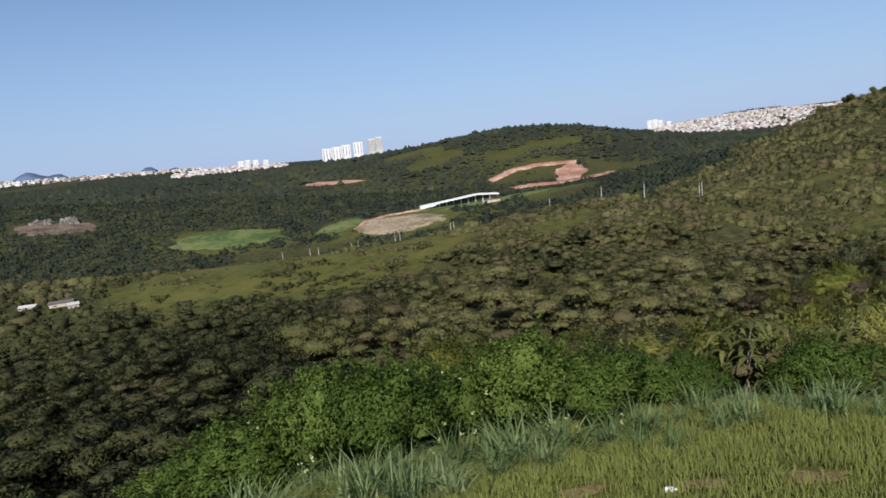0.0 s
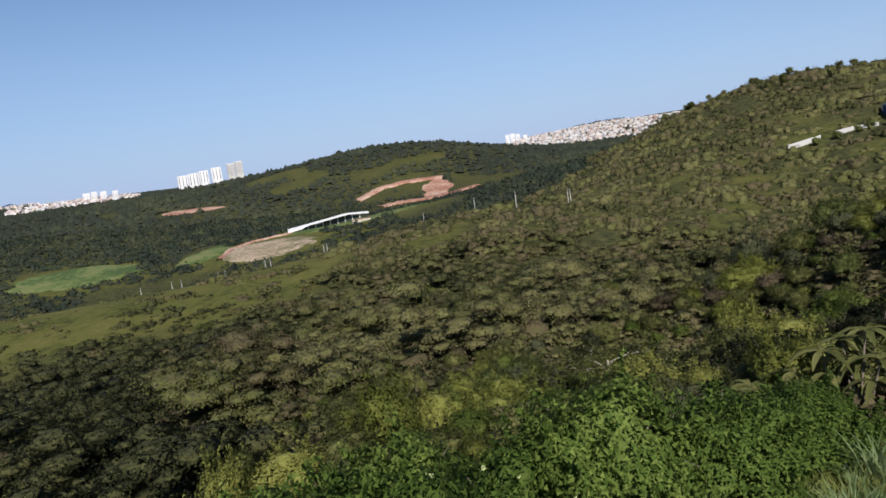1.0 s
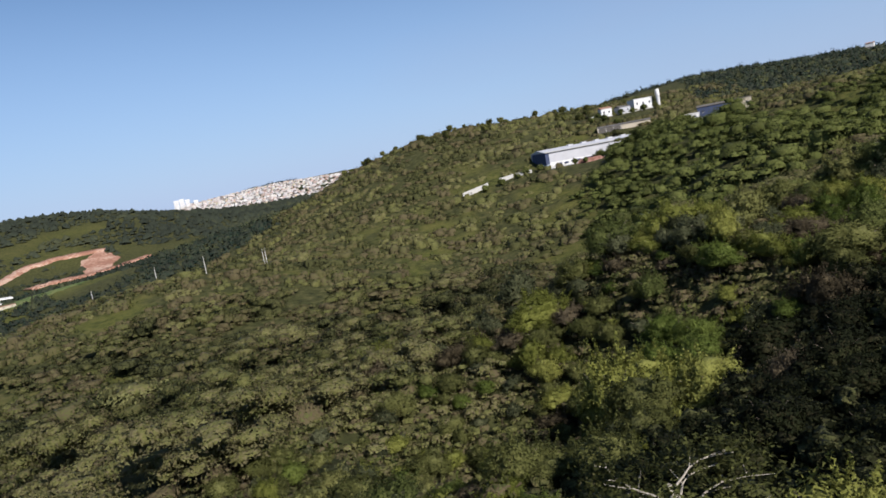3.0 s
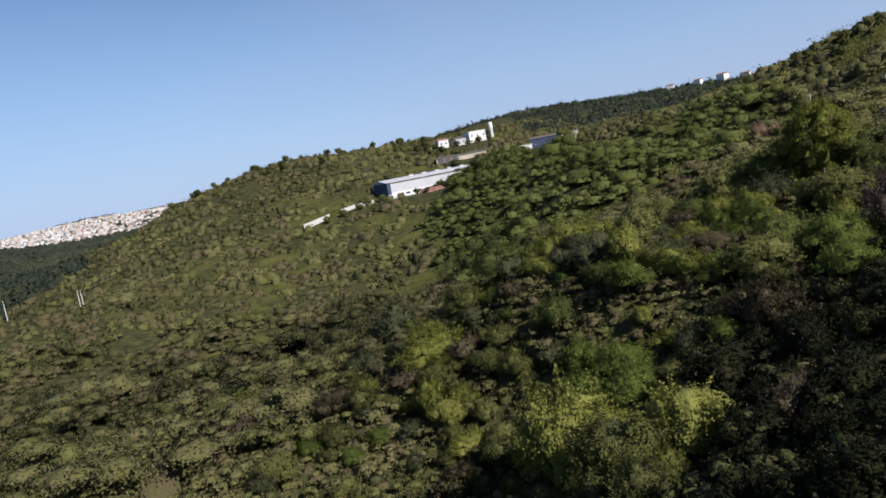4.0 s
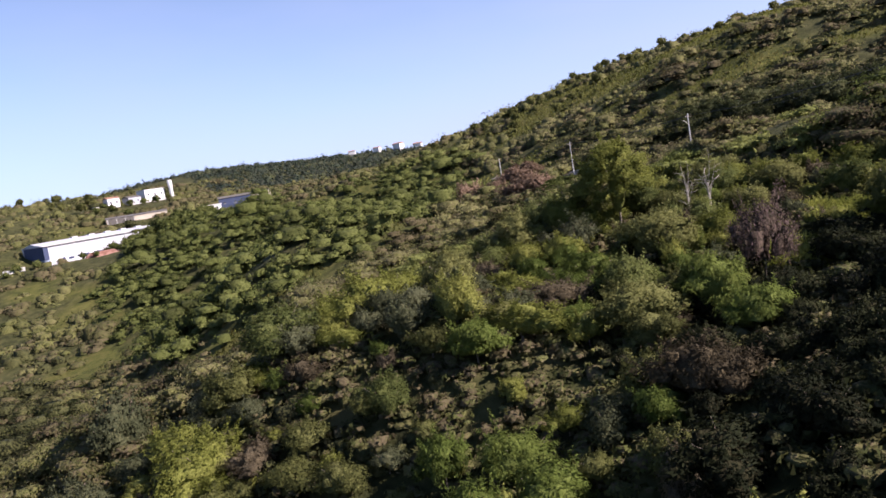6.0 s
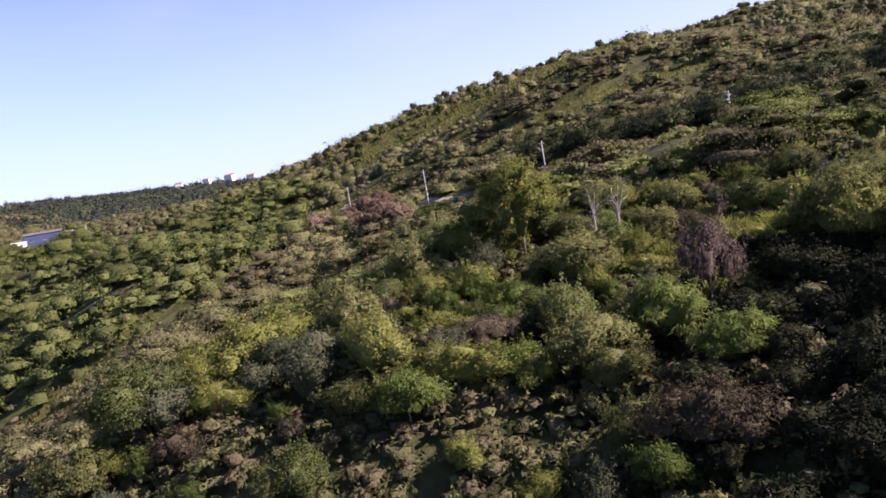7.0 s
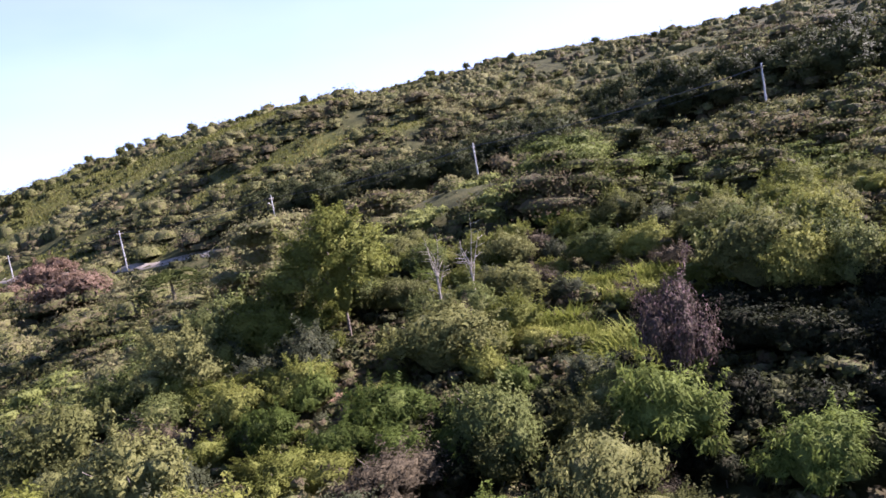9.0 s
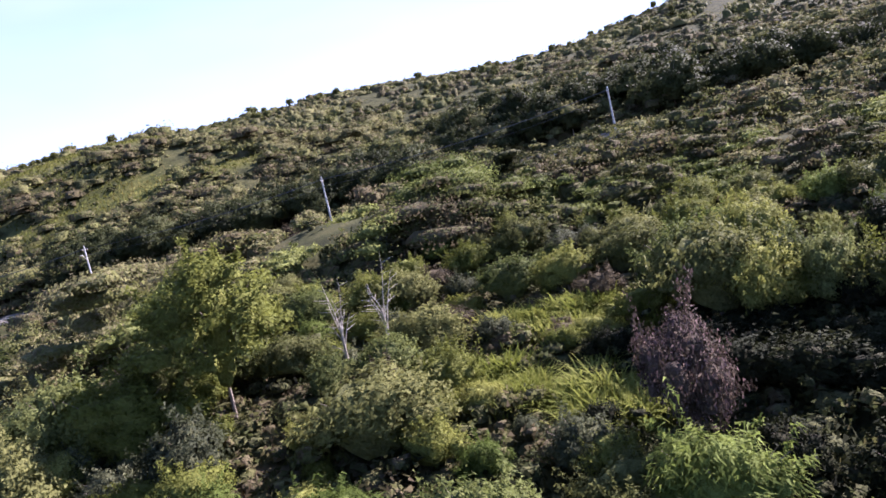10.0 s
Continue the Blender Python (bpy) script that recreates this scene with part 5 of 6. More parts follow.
def spur_post(x, y, tall):
    t = Pile()
    f = np.linspace(0, 1, 3)
    tube(t, np.stack([0 * f, 0 * f, -0.5 + (tall + 0.5) * f], 1), 0.22 - 0.07 * f, 6)
    thing = new("power_line_post")
    tagged(thing, "grey timber power line post on the grassy spur", "pole", "posts along the spur")
    part_of("shaft", t.mesh("shaft", True), CONCRETE, thing)
    part_of("crossarm", box_mesh("crossarm", -1.0, 1.0, -0.08, 0.08, tall - 0.6, tall - 0.45), BARK, thing)
    thing.matrix_basis = oriented(x, y, stand(x, y), 80)


POLES = [(252, 80.5, 5.9), (205, 56, 6.6), (172.7, 30, 7.9), (139.3, 2.8, 10.0), (103, -25, 13.0)]


def wires():
    p = Pile()
    g = np.linspace(0, 1, 13)
    for (x0, y0, z0), (x1, y1, z1) in zip(POLES, POLES[1:]):
        for off, dz in ((-0.6, -0.48), (0.0, -0.48), (0.6, -0.48), (0.0, -1.6)):
            sag = 0.9 * 4 * g * (1 - g)
            tube(p, np.stack([x0 + off + (x1 - x0) * g, y0 - off + (y1 - y0) * g, z0 + dz + (z1 - z0) * g - sag], 1), np.full(13, 0.022), 3)
    ob = new("power_lines", p.mesh("power_lines"))
    ob.data.materials.append(WIRE)
    tagged(ob, "dark sagging power lines between the poles", "cable", kind="structure")


def house(name, label, x, y, z, turn, w, d, h, wall_mat, roof_mat, windows=3, pitch=0.0, category="building", deep=6.0, door=False, band=None):
    """A building: walls, a roof with an overhang, framed windows along its long front, a plinth down to the ground."""
    top = new(name)
    tagged(top, label, category)
    part_of("wall", box_mesh("wall", -w / 2, w / 2, -d / 2, d / 2, 0, h), wall_mat, top)
    part_of("plinth", box_mesh("plinth", -w / 2 - 0.1, w / 2 + 0.1, -d / 2 - 0.1, d / 2 + 0.1, -deep, 0.3), CONCRETE, top)
    o = 0.4
    if pitch:
        v = [(-w / 2 - o, -d / 2 - o, h), (w / 2 + o, -d / 2 - o, h), (w / 2 + o, d / 2 + o, h), (-w / 2 - o, d / 2 + o, h), (-w / 2 - o, 0, h + pitch), (w / 2 + o, 0, h + pitch)]
        roof = Pile().add(v, [(0, 1, 5, 4), (2, 3, 4, 5), (3, 2, 1, 0)], [(0, 4, 3), (1, 2, 5)]).mesh("roof")
    else:
        roof = box_mesh("roof", -w / 2 - o, w / 2 + o, -d / 2 - o, d / 2 + o, h, h + 0.35)
    part_of("roof", roof, roof_mat, top)
    for k in range(windows):
        cx = -w / 2 + (k + 0.5) * w / windows
        ww, z0, z1 = min(1.2, w / windows * 0.35), h * 0.45, h * 0.68
        win = part_of("window", box_mesh("window", cx - ww / 2, cx + ww / 2, -d / 2 - 0.03, -d / 2 + 0.1, z0, z1), WINDOW, top)
        part_of("sill", box_mesh("sill", cx - ww / 2 - 0.1, cx + ww / 2 + 0.1, -d / 2 - 0.15, -d / 2, z0 - 0.12, z0), CONCRETE, win)
    if band:
        part_of("band", box_mesh("band", -w / 2, w / 2, -d / 2 - 0.06, -d / 2, 0.3, band), WHITE_WALL, top, "white painted lower band")
    top.matrix_basis = oriented(x, y, z, turn)
    return top


def warehouse():
    """The long white works on the slope: grey sheeting above a white band, a blue end bay."""
    ax, ay, bx, by = 314, 318, 372, 289
    w = math.hypot(bx - ax, by - ay)
    turn = math.degrees(math.atan2(by - ay, bx - ax))
    top = new("warehouse")
    tagged(top, "long white warehouse with grey sheeting and blue end bay", "warehouse")
    h, d = 9.2, 25.0
    part_of("wall", box_mesh("wall", 0, w, 0, d, -1, h), GREY_SHEET, top)
    part_of("lower_band", box_mesh("lower_band", 2.0, w, -0.12, 0, 0, 3.0), WHITE_WALL, top, "white painted lower band")
    bay = part_of("end_bay", box_mesh("end_bay", -0.3, 2.0, -0.16, d * 0.9, 2.2, h - 0.2), BLUE_WALL, top, "dark blue end bay")
    part_of("end_base", box_mesh("end_base", -0.32, 2.0, -0.18, d, -0.5, 2.2), PALE_BLUE, bay, "pale blue base wall")
    ridge = [(-0.6, -0.7, h), (w + 0.6, -0.7, h), (w + 0.6, d + 0.6, h), (-0.6, d + 0.6, h), (-0.6, d / 2, h + 1.9), (w + 0.6, d / 2, h + 1.9)]
    part_of("roof", Pile().add(ridge, [(0, 1, 5, 4), (2, 3, 4, 5), (3, 2, 1, 0)], [(0, 4, 3), (1, 2, 5)]).mesh("roof"), GREY_SHEET, top, "low-pitched pale sheet roof")
    part_of("gutter", box_mesh("gutter", -0.6, w + 0.6, -0.95, -0.7, h - 0.15, h + 0.25), CONCRETE, top)
    part_of("plinth", box_mesh("plinth", 0, w, -0.05, d, -12, -1), CONCRETE, top)
    for k in range(14):
        part_of("sheet_rib", box_mesh("sheet_rib", 4 + k * 4.2, 4.25 + k * 4.2, -0.03, 0, 3.0, h), GREY_SHEET, top)
    for x0, x1, z0, z1 in ((8, 9.6, 1.0, 2.2), (11, 14, 0.8, 2.0), (15.5, 18, 1.2, 2.3), (19.5, 22, 1.0, 2.4), (24, 30, 1.3, 2.5)):
        part_of("sign_bar", box_mesh("sign_bar", x0, x1, -0.18, -0.12, z0, z1), BLUE_WALL, top, "dark blue painted mark")
    for k in range(5):
        part_of("roof_vent", box_mesh("roof_vent", 20 + k * 9, 23 + k * 9, d / 2 - 1.5, d / 2 + 1.5, h + 1.4, h + 2.5), GREY_SHEET, top)
    top.matrix_basis = oriented(ax, ay, -8.6, turn)


def boundary_wall(x0, y0, z0, x1, y1, z1, tall):
    w = math.hypot(x1 - x0, y1 - y0)
    v = [(0, -0.15, -8), (w, -0.15, -8), (w, 0.15, -8), (0, 0.15, -8), (0, -0.15, tall), (w, -0.15, z1 - z0 + tall), (w, 0.15, z1 - z0 + tall), (0, 0.15, tall)]
    me = Pile().add(v, [(3, 2, 1, 0), (4, 5, 6, 7), (0, 1, 5, 4), (1, 2, 6, 5), (2, 3, 7, 6), (3, 0, 4, 7)]).mesh("boundary_wall")
    top = new("boundary_wall", me)
    me.materials.append(CONCRETE)
    tagged(top, "whitewashed boundary wall stepping down the slope", "wall", "walls below the works")
    top.matrix_basis = oriented(x0, y0, z0, math.degrees(math.atan2(y1 - y0, x1 - x0)))


def water_tower(x, y, z, tall):
    p, c = Pile(), Pile()
    tube(p, [(0, 0, -6), (0, 0, 0), (0, 0, tall * 0.62), (0, 0, tall * 0.64)], [1.35, 1.35, 1.35, 1.5], 14)
    tube(c, [(0, 0, tall * 0.64), (0, 0, tall * 0.66), (0, 0, tall * 0.97), (0, 0, tall), (0, 0, tall + 0.1)], [1.5, 1.6, 1.6, 1.4, 0.05], 14)
    top = new("water_tower")
    tagged(top, "white cylindrical water tower above the works", "water tower")
    part_of("shaft", p.mesh("shaft", True), WHITE_WALL, top)
    part_of("tank", c.mesh("tank", True), WHITE_WALL, top)
    top.matrix_basis = oriented(x, y, z, 0)


def works():
    warehouse()
    shed = house("beige_shed", "long beige shed with a dark low roof", 394, 318, 2.6, -54, 34, 14, 7.0, BEIGE_WALL, DARK_ROOF, 0, 1.0)
    # dark panel on the wall paints the shadow under the roof
    part_of("open_bay", box_mesh("open_bay", -16.5, -1.5, -7.06, -6.8, 0.4, 6.6), DARK_ROOF, shed, "dark panel standing in for the shadow under the roof")
    for k in range(4):
        part_of("post", box_mesh("post", -16.4 + k * 4.8, -16.1 + k * 4.8, -7.2, -7.06, 0.4, 6.8), CONCRETE, shed)
    house("dark_shed", "shed with dark blue walls and a pale gable", 385, 248, 4.4, -61, 18, 12, 6.0, BLUE_WALL, DARK_ROOF, 3, 1.2)
    house("beige_annex", "beige annex at the end of the dark shed", 391.5, 234.5, 4.8, -61, 10, 11, 6.6, BEIGE_WALL, DARK_ROOF, 2)
    house("white_shed", "small white shed beside the dark shed", 374, 257, 3.6, -50, 9, 7, 4.0, WHITE_WALL, WHITE_WALL, 2)
    house("white_building", "white flat-roofed building high on the slope", 462, 350, 19.0, -28, 15, 11, 7.4, WHITE_WALL, WHITE_WALL, 3)
    house("grey_building", "grey rendered building beside the white one", 449, 357, 17.6, -28, 9, 9, 5.2, GREY_SHEET, DARK_ROOF, 2, 1.2)
    house("white_house", "white house with a lower wing on the slope", 437, 364, 17.6, -34, 8, 8, 6.2, WHITE_WALL, TILE_ROOF, 2, 1.3)
    house("low_white_wall", "low white outbuilding below the houses", 428, 366, 16.4, -28, 9, 4, 2.6, WHITE_WALL, WHITE_WALL, 2)
    water_tower(466, 336.5, 17.6, 13.5)
    for x0, y0, z0, x1, y1, z1 in ((266, 343, -14.0, 283, 338.5, -11.0), (290, 335.6, -9.8, 298, 331.6, -8.6), (299, 330, -8.6, 306, 323.5, -8.0)):
        boundary_wall(x0, y0, z0, x1, y1, z1, 0.55)
    for k, (x, y, s) in enumerate(((768, 242, 0.7), (752, 262, 0.5), (790, 225, 0.6), (735, 285, 0.45), (810, 205, 0.45))):
        house("hilltop_house", "pale house with a clay tile roof on the ridge", x, y, stand(x, y) + 2.0, 60 + k * 13, 15 * s, 10 * s, 8 * s, WHITE_WALL, TILE_ROOF, 3, 2.0 * s)
    for k, (x, y, w, roof) in enumerate(((-165, 288, 6, CONCRETE), (-153, 291, 9, DARK_ROOF), (-147, 288, 4, CONCRETE))):
        house("farm_shed", "low farm shed with a pale roof among trees", x, y, stand(x, y) - 0.9, 12 + 9 * k, w, 5, 2.2, BEIGE_WALL, roof, 2, 0.8)


def villa():
    """A long low modern building under one bent white roof."""
    top = new("long_white_building")
    tagged(top, "long low modern building under a bent white roof", "building")
    z = stand(40, 808)
    p = Pile()
    g = np.linspace(0, 1, 13)
    x = -4 + 92 * g
    y = 812 - 8 * np.sin(g * 3.0)
    zz = z + 2.0 + 12.0 * g - 16 * np.clip(g - 0.72, 0, 1) ** 1.0 * 1.2
    wd = 7.0 + 8.0 * np.clip(0.25 - g, 0, 1) * 4
    rows = [np.stack([x, y - wd, zz - 0.6 * (wd > 8)], 1), np.stack([x, y + 5, zz + 0.6], 1), np.stack([x, y + 5, zz + 0.1], 1), np.stack([x, y - wd, zz - 0.9 - 1.6 * (wd > 8)], 1)]
    v = np.stack(rows, 1).reshape(-1, 3)
    q = [(i * 4 + j, (i + 1) * 4 + j, (i + 1) * 4 + (j + 1) % 4, i * 4 + (j + 1) % 4) for i in range(12) for j in range(4)] + [(0, 1, 2, 3), (51, 50, 49, 48)]
    part_of("roof", p.add(v, q).mesh("roof"), WHITE_WALL, top, "bent white roof slab")
    for k in range(9):
        g0 = (k + 1.2) / 11
        cx, cz = -4 + 92 * g0, z + 12.0 * g0
        part_of("glazing", box_mesh("glazing", cx - 3.6, cx + 3.6, 806, 814, cz - 6, cz + 1.2 - 14 * max(0, g0 - 0.72)), WINDOW, top)
        part_of("pier", box_mesh("pier", cx + 3.6, cx + 4.6, 805, 814, cz - 6, cz + 1.4 - 14 * max(0, g0 - 0.72)), WHITE_WALL, top)
    house("gate_lodge", "small pale lodge beside the tan field", 25, 850, stand(25, 850), 5, 16, 8, 3.5, WHITE_WALL, WHITE_WALL, 3)
    house("garden_wall_house", "low beige building by the meadow", 75, 775, stand(75, 775), 3, 20, 5, 3.0, BEIGE_WALL, TILE_ROOF, 3)


def tower_block(x, y, z, w, d, h, turn, mat, label, bays):
    top = new("tower_block")
    tagged(top, label, "tower block", "tower blocks on the far ridge")
    part_of("wall", box_mesh("wall", -w / 2, w / 2, -d / 2, d / 2, -20, h), mat, top)
    part_of("roof", box_mesh("roof", -w * 0.5, w * 0.5, -d * 0.5, d * 0.5, h, h + 1.2), WHITE_WALL, top)
    for k in range(bays):
        cx = -w / 2 + (k + 0.5) * w / bays
        part_of("window_strip", box_mesh("window_strip", cx - w / bays * 0.11, cx + w / bays * 0.11, -d / 2 - 0.15, -d / 2 + 0.1, 3, h - 2), WINDOW, top)
    for k in range(3):
        part_of("balcony_band", box_mesh("balcony_band", -w / 2 - 0.2, w / 2 + 0.2, -d / 2 - 0.3, -d / 2, 5 + k * h / 3.2, 6.2 + k * h / 3.2), mat, top)
    top.matrix_basis = oriented(x, y, z, turn)


def far_blocks():
    d = 1900
    for a, w, h, mat, label, bays in ((-7.25, 24, 34, WHITE_WALL, "pale tower block on the far ridge", 3), (-6.45, 24, 33, WHITE_WALL, "pale tower block on the far ridge", 3), (-5.7, 22, 33, WHITE_WALL, "cream tower block on the far ridge", 3),
                                      (-4.75, 24, 33, WHITE_WALL, "broad white tower block on the far ridge", 3), (-3.65, 18, 33, CONCRETE, "striped tower block with dark window bands", 5), (-3.05, 18, 34, CONCRETE, "striped tower block with dark window bands", 5)):
        tower_block(d * math.sin(radians(a)), d * math.cos(radians(a)), 8 + d * math.tan(radians(0.12 + (a + 7.25) * 0.13)), w, 16, h, -a + 4, mat, label, bays)
    for a, d, w, h in ((-13.9, 2500, 20, 38), (-13.4, 2500, 16, 40), (-12.8, 2520, 18, 38), (-12.0, 2300, 15, 32), (18.3, 2450, 15, 34), (18.7, 2450, 15, 36), (19.1, 2460, 14, 32), (19.7, 2500, 14, 26)):
        tower_block(d * math.sin(radians(a)), d * math.cos(radians(a)), 8 + d * math.tan(radians(0.05 if a > 0 else -0.05)), w, 14, h, -a, WHITE_WALL, "white tower block above the far town", 4)


def town(name, label, seed, count, az0, az1, d0, d1, size, lift=lambda a, d: 0.0):
    """A far town of many small houses on the slope."""
    rng = np.random.default_rng(seed)
    a, d = np.radians(rng.uniform(az0, az1, count)), rng.uniform(d0, d1, count)
    x, y = d * np.sin(a), d * np.cos(a)
    z = ground(x, y) + lift(np.degrees(a), d)
    p, base = Pile(), np.array(box_arrays(-0.5, 0.5, -0.5, 0.5, -2, 1)[0])
    quads = np.array(box_arrays(0, 1, 0, 1, 0, 1)[1])
    for i in range(count):
        w, l, h = size * rng.uniform(0.6, 1.5), size * rng.uniform(0.6, 1.3), size * rng.uniform(0.4, 1.0)
        t = rng.uniform(0, 1.57)
        v = base * (w, l, h)
        v = np.stack([v[:, 0] * math.cos(t) - v[:, 1] * math.sin(t) + x[i], v[:, 0] * math.sin(t) + v[:, 1] * math.cos(t) + y[i], v[:, 2] + z[i]], 1)
        p.add(v, quads, plant=rng.uniform())
    ob = new(name, p.mesh(name, tint=True))
    ob.data.materials.append(HOUSES)
    tagged(ob, label, "town", kind="stuff")


# ---- woods and scrub further off ----
KEEP_OPEN = [(-24, 710, 62, 78), (-205, 725, 62, 64), (-88, 740, 26, 66), (55, 810, 80, 50), (120, 830, 42, 42), (246, 1140, 42, 100), (200, 1075, 110, 34), (140, 1190, 40, 34), (200, 1225, 80, 22), (-160, 1290, 70, 40), (-427, 818, 52, 50),
             (335, 300, 40, 18), (384, 244, 16, 20), (394, 318, 14, 18), (-155, 288, 14, 7), (455, 352, 28, 14), (282, 335, 24, 8), (318, 300, 20, 12), (318, 284, 34, 15), (372, 240, 12, 14), (445, 340, 26, 10)]


def open_land(x, y):
    m = np.zeros(np.shape(x), bool)
    for cx, cy, rx, ry in KEEP_OPEN:
        m |= ((x - cx) / rx) ** 2 + ((y - cy) / ry) ** 2 + (1.5 * (fractal(x / 26, y / 26, 33, 3) - 0.5) if rx > 30 else 0.0) < 0.85
    return m


def jittered(x0, x1, y0, y1, step, rng):
    gx, gy = np.meshgrid(np.arange(x0, x1, step), np.arange(y0, y1, step))
    x, y = gx.ravel(), gy.ravel()
    return x + rng.uniform(-0.48, 0.48, len(x)) * step, y + rng.uniform(-0.48, 0.48, len(x)) * step


def scrub(name, label, seed, x, y, radius, tall, cards, leaf, mat, coarse=False, boughs=3):
    """Shrubs joined into one mesh: each a few uneven boughs with a shade-darkened inside, clad in leaf clusters."""
    rng = np.random.default_rng(seed)
    n = len(x)
    pile, body = Pile(), Pile()
    # hollow tone lowered to stand in for shade; west slope lowered too
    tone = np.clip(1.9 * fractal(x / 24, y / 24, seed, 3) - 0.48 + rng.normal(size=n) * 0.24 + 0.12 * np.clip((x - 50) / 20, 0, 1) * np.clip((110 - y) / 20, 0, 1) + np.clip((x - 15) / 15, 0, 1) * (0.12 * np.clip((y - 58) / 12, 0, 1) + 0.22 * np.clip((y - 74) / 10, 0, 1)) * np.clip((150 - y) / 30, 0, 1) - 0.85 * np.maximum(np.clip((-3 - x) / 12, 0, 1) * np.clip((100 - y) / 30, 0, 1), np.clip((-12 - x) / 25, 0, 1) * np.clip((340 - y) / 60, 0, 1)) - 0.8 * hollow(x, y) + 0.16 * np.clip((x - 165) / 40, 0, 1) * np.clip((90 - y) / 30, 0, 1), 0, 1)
    radius, tall = radius * np.where(rng.uniform(size=n) < 0.08, 1.35, 1.0), tall * np.where(rng.uniform(size=n) < 0.1, 1.35, 1.0)
    far = leaf > 0.9
    bulk = tops if leaf > 1.5 else caps if coarse else lumps
    a0 = rng.uniform(0, 6.28, n)
    centre, size, lift = [], [], []
    for k in range(boughs):
        a = a0 + k * 6.28 / boughs + rng.uniform(-0.5, 0.5, n)
        off = radius * (rng.uniform(0.25, 0.62, n) if far else rng.uniform(0.1, 0.95, n))
        f = rng.uniform(0.42, 0.78, n) if far else rng.uniform(0.2, 0.68, n)
        cx, cy = x + np.cos(a) * off, y + np.sin(a) * off
        top = tall * rng.uniform(0.55, 1.0, n) * (1.0 - 0.25 * (off / radius) ** 2)
        up = top if far else np.minimum(top * 0.75, radius * f * rng.uniform(0.35, 0.8, n))
        centre.append(np.stack([cx, cy, ground(cx, cy) + top - up], 1))
        size.append(radius * f)
        lift.append(up)
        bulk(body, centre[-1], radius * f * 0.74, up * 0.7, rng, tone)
    # low core at half tone: painted shade under the boughs
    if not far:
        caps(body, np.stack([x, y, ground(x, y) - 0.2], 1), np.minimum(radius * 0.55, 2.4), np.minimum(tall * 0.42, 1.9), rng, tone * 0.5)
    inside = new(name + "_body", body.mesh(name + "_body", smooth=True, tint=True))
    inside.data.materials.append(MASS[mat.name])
    tagged(inside, "shade-darkened inner bodies of " + label, "scrub", kind="stuff")
    centre, size, lift, tone = np.concatenate(centre), np.concatenate(size), np.concatenate(lift), np.tile(tone, boughs) + rng.normal(size=n * boughs) * 0.07
    share = np.cumsum(size * (size + lift))
    share /= share[-1]
    m = n * cards
    w = np.searchsorted(share, rng.uniform(size=m))
    d = unit(rng.normal(size=(m, 3)) * (1, 1, 0.8) + (0, 0, 0.45))
    d[:, 2] = np.abs(d[:, 2]) - 0.12
    girth = np.stack([size[w], size[w], lift[w]], 1)
    p = centre[w] + d * girth * (0.75 + 0.55 * rng.uniform(size=(m, 1)) ** 1.5)
    facing = unit(d / girth)
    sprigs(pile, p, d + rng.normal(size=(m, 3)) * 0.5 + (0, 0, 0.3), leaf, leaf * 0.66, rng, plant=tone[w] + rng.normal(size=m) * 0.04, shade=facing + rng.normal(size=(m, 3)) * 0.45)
    ob = new(name, pile.mesh(name, tint=True))
    ob.data.materials.append(mat)
    tagged(ob, label, "scrub", kind="stuff")


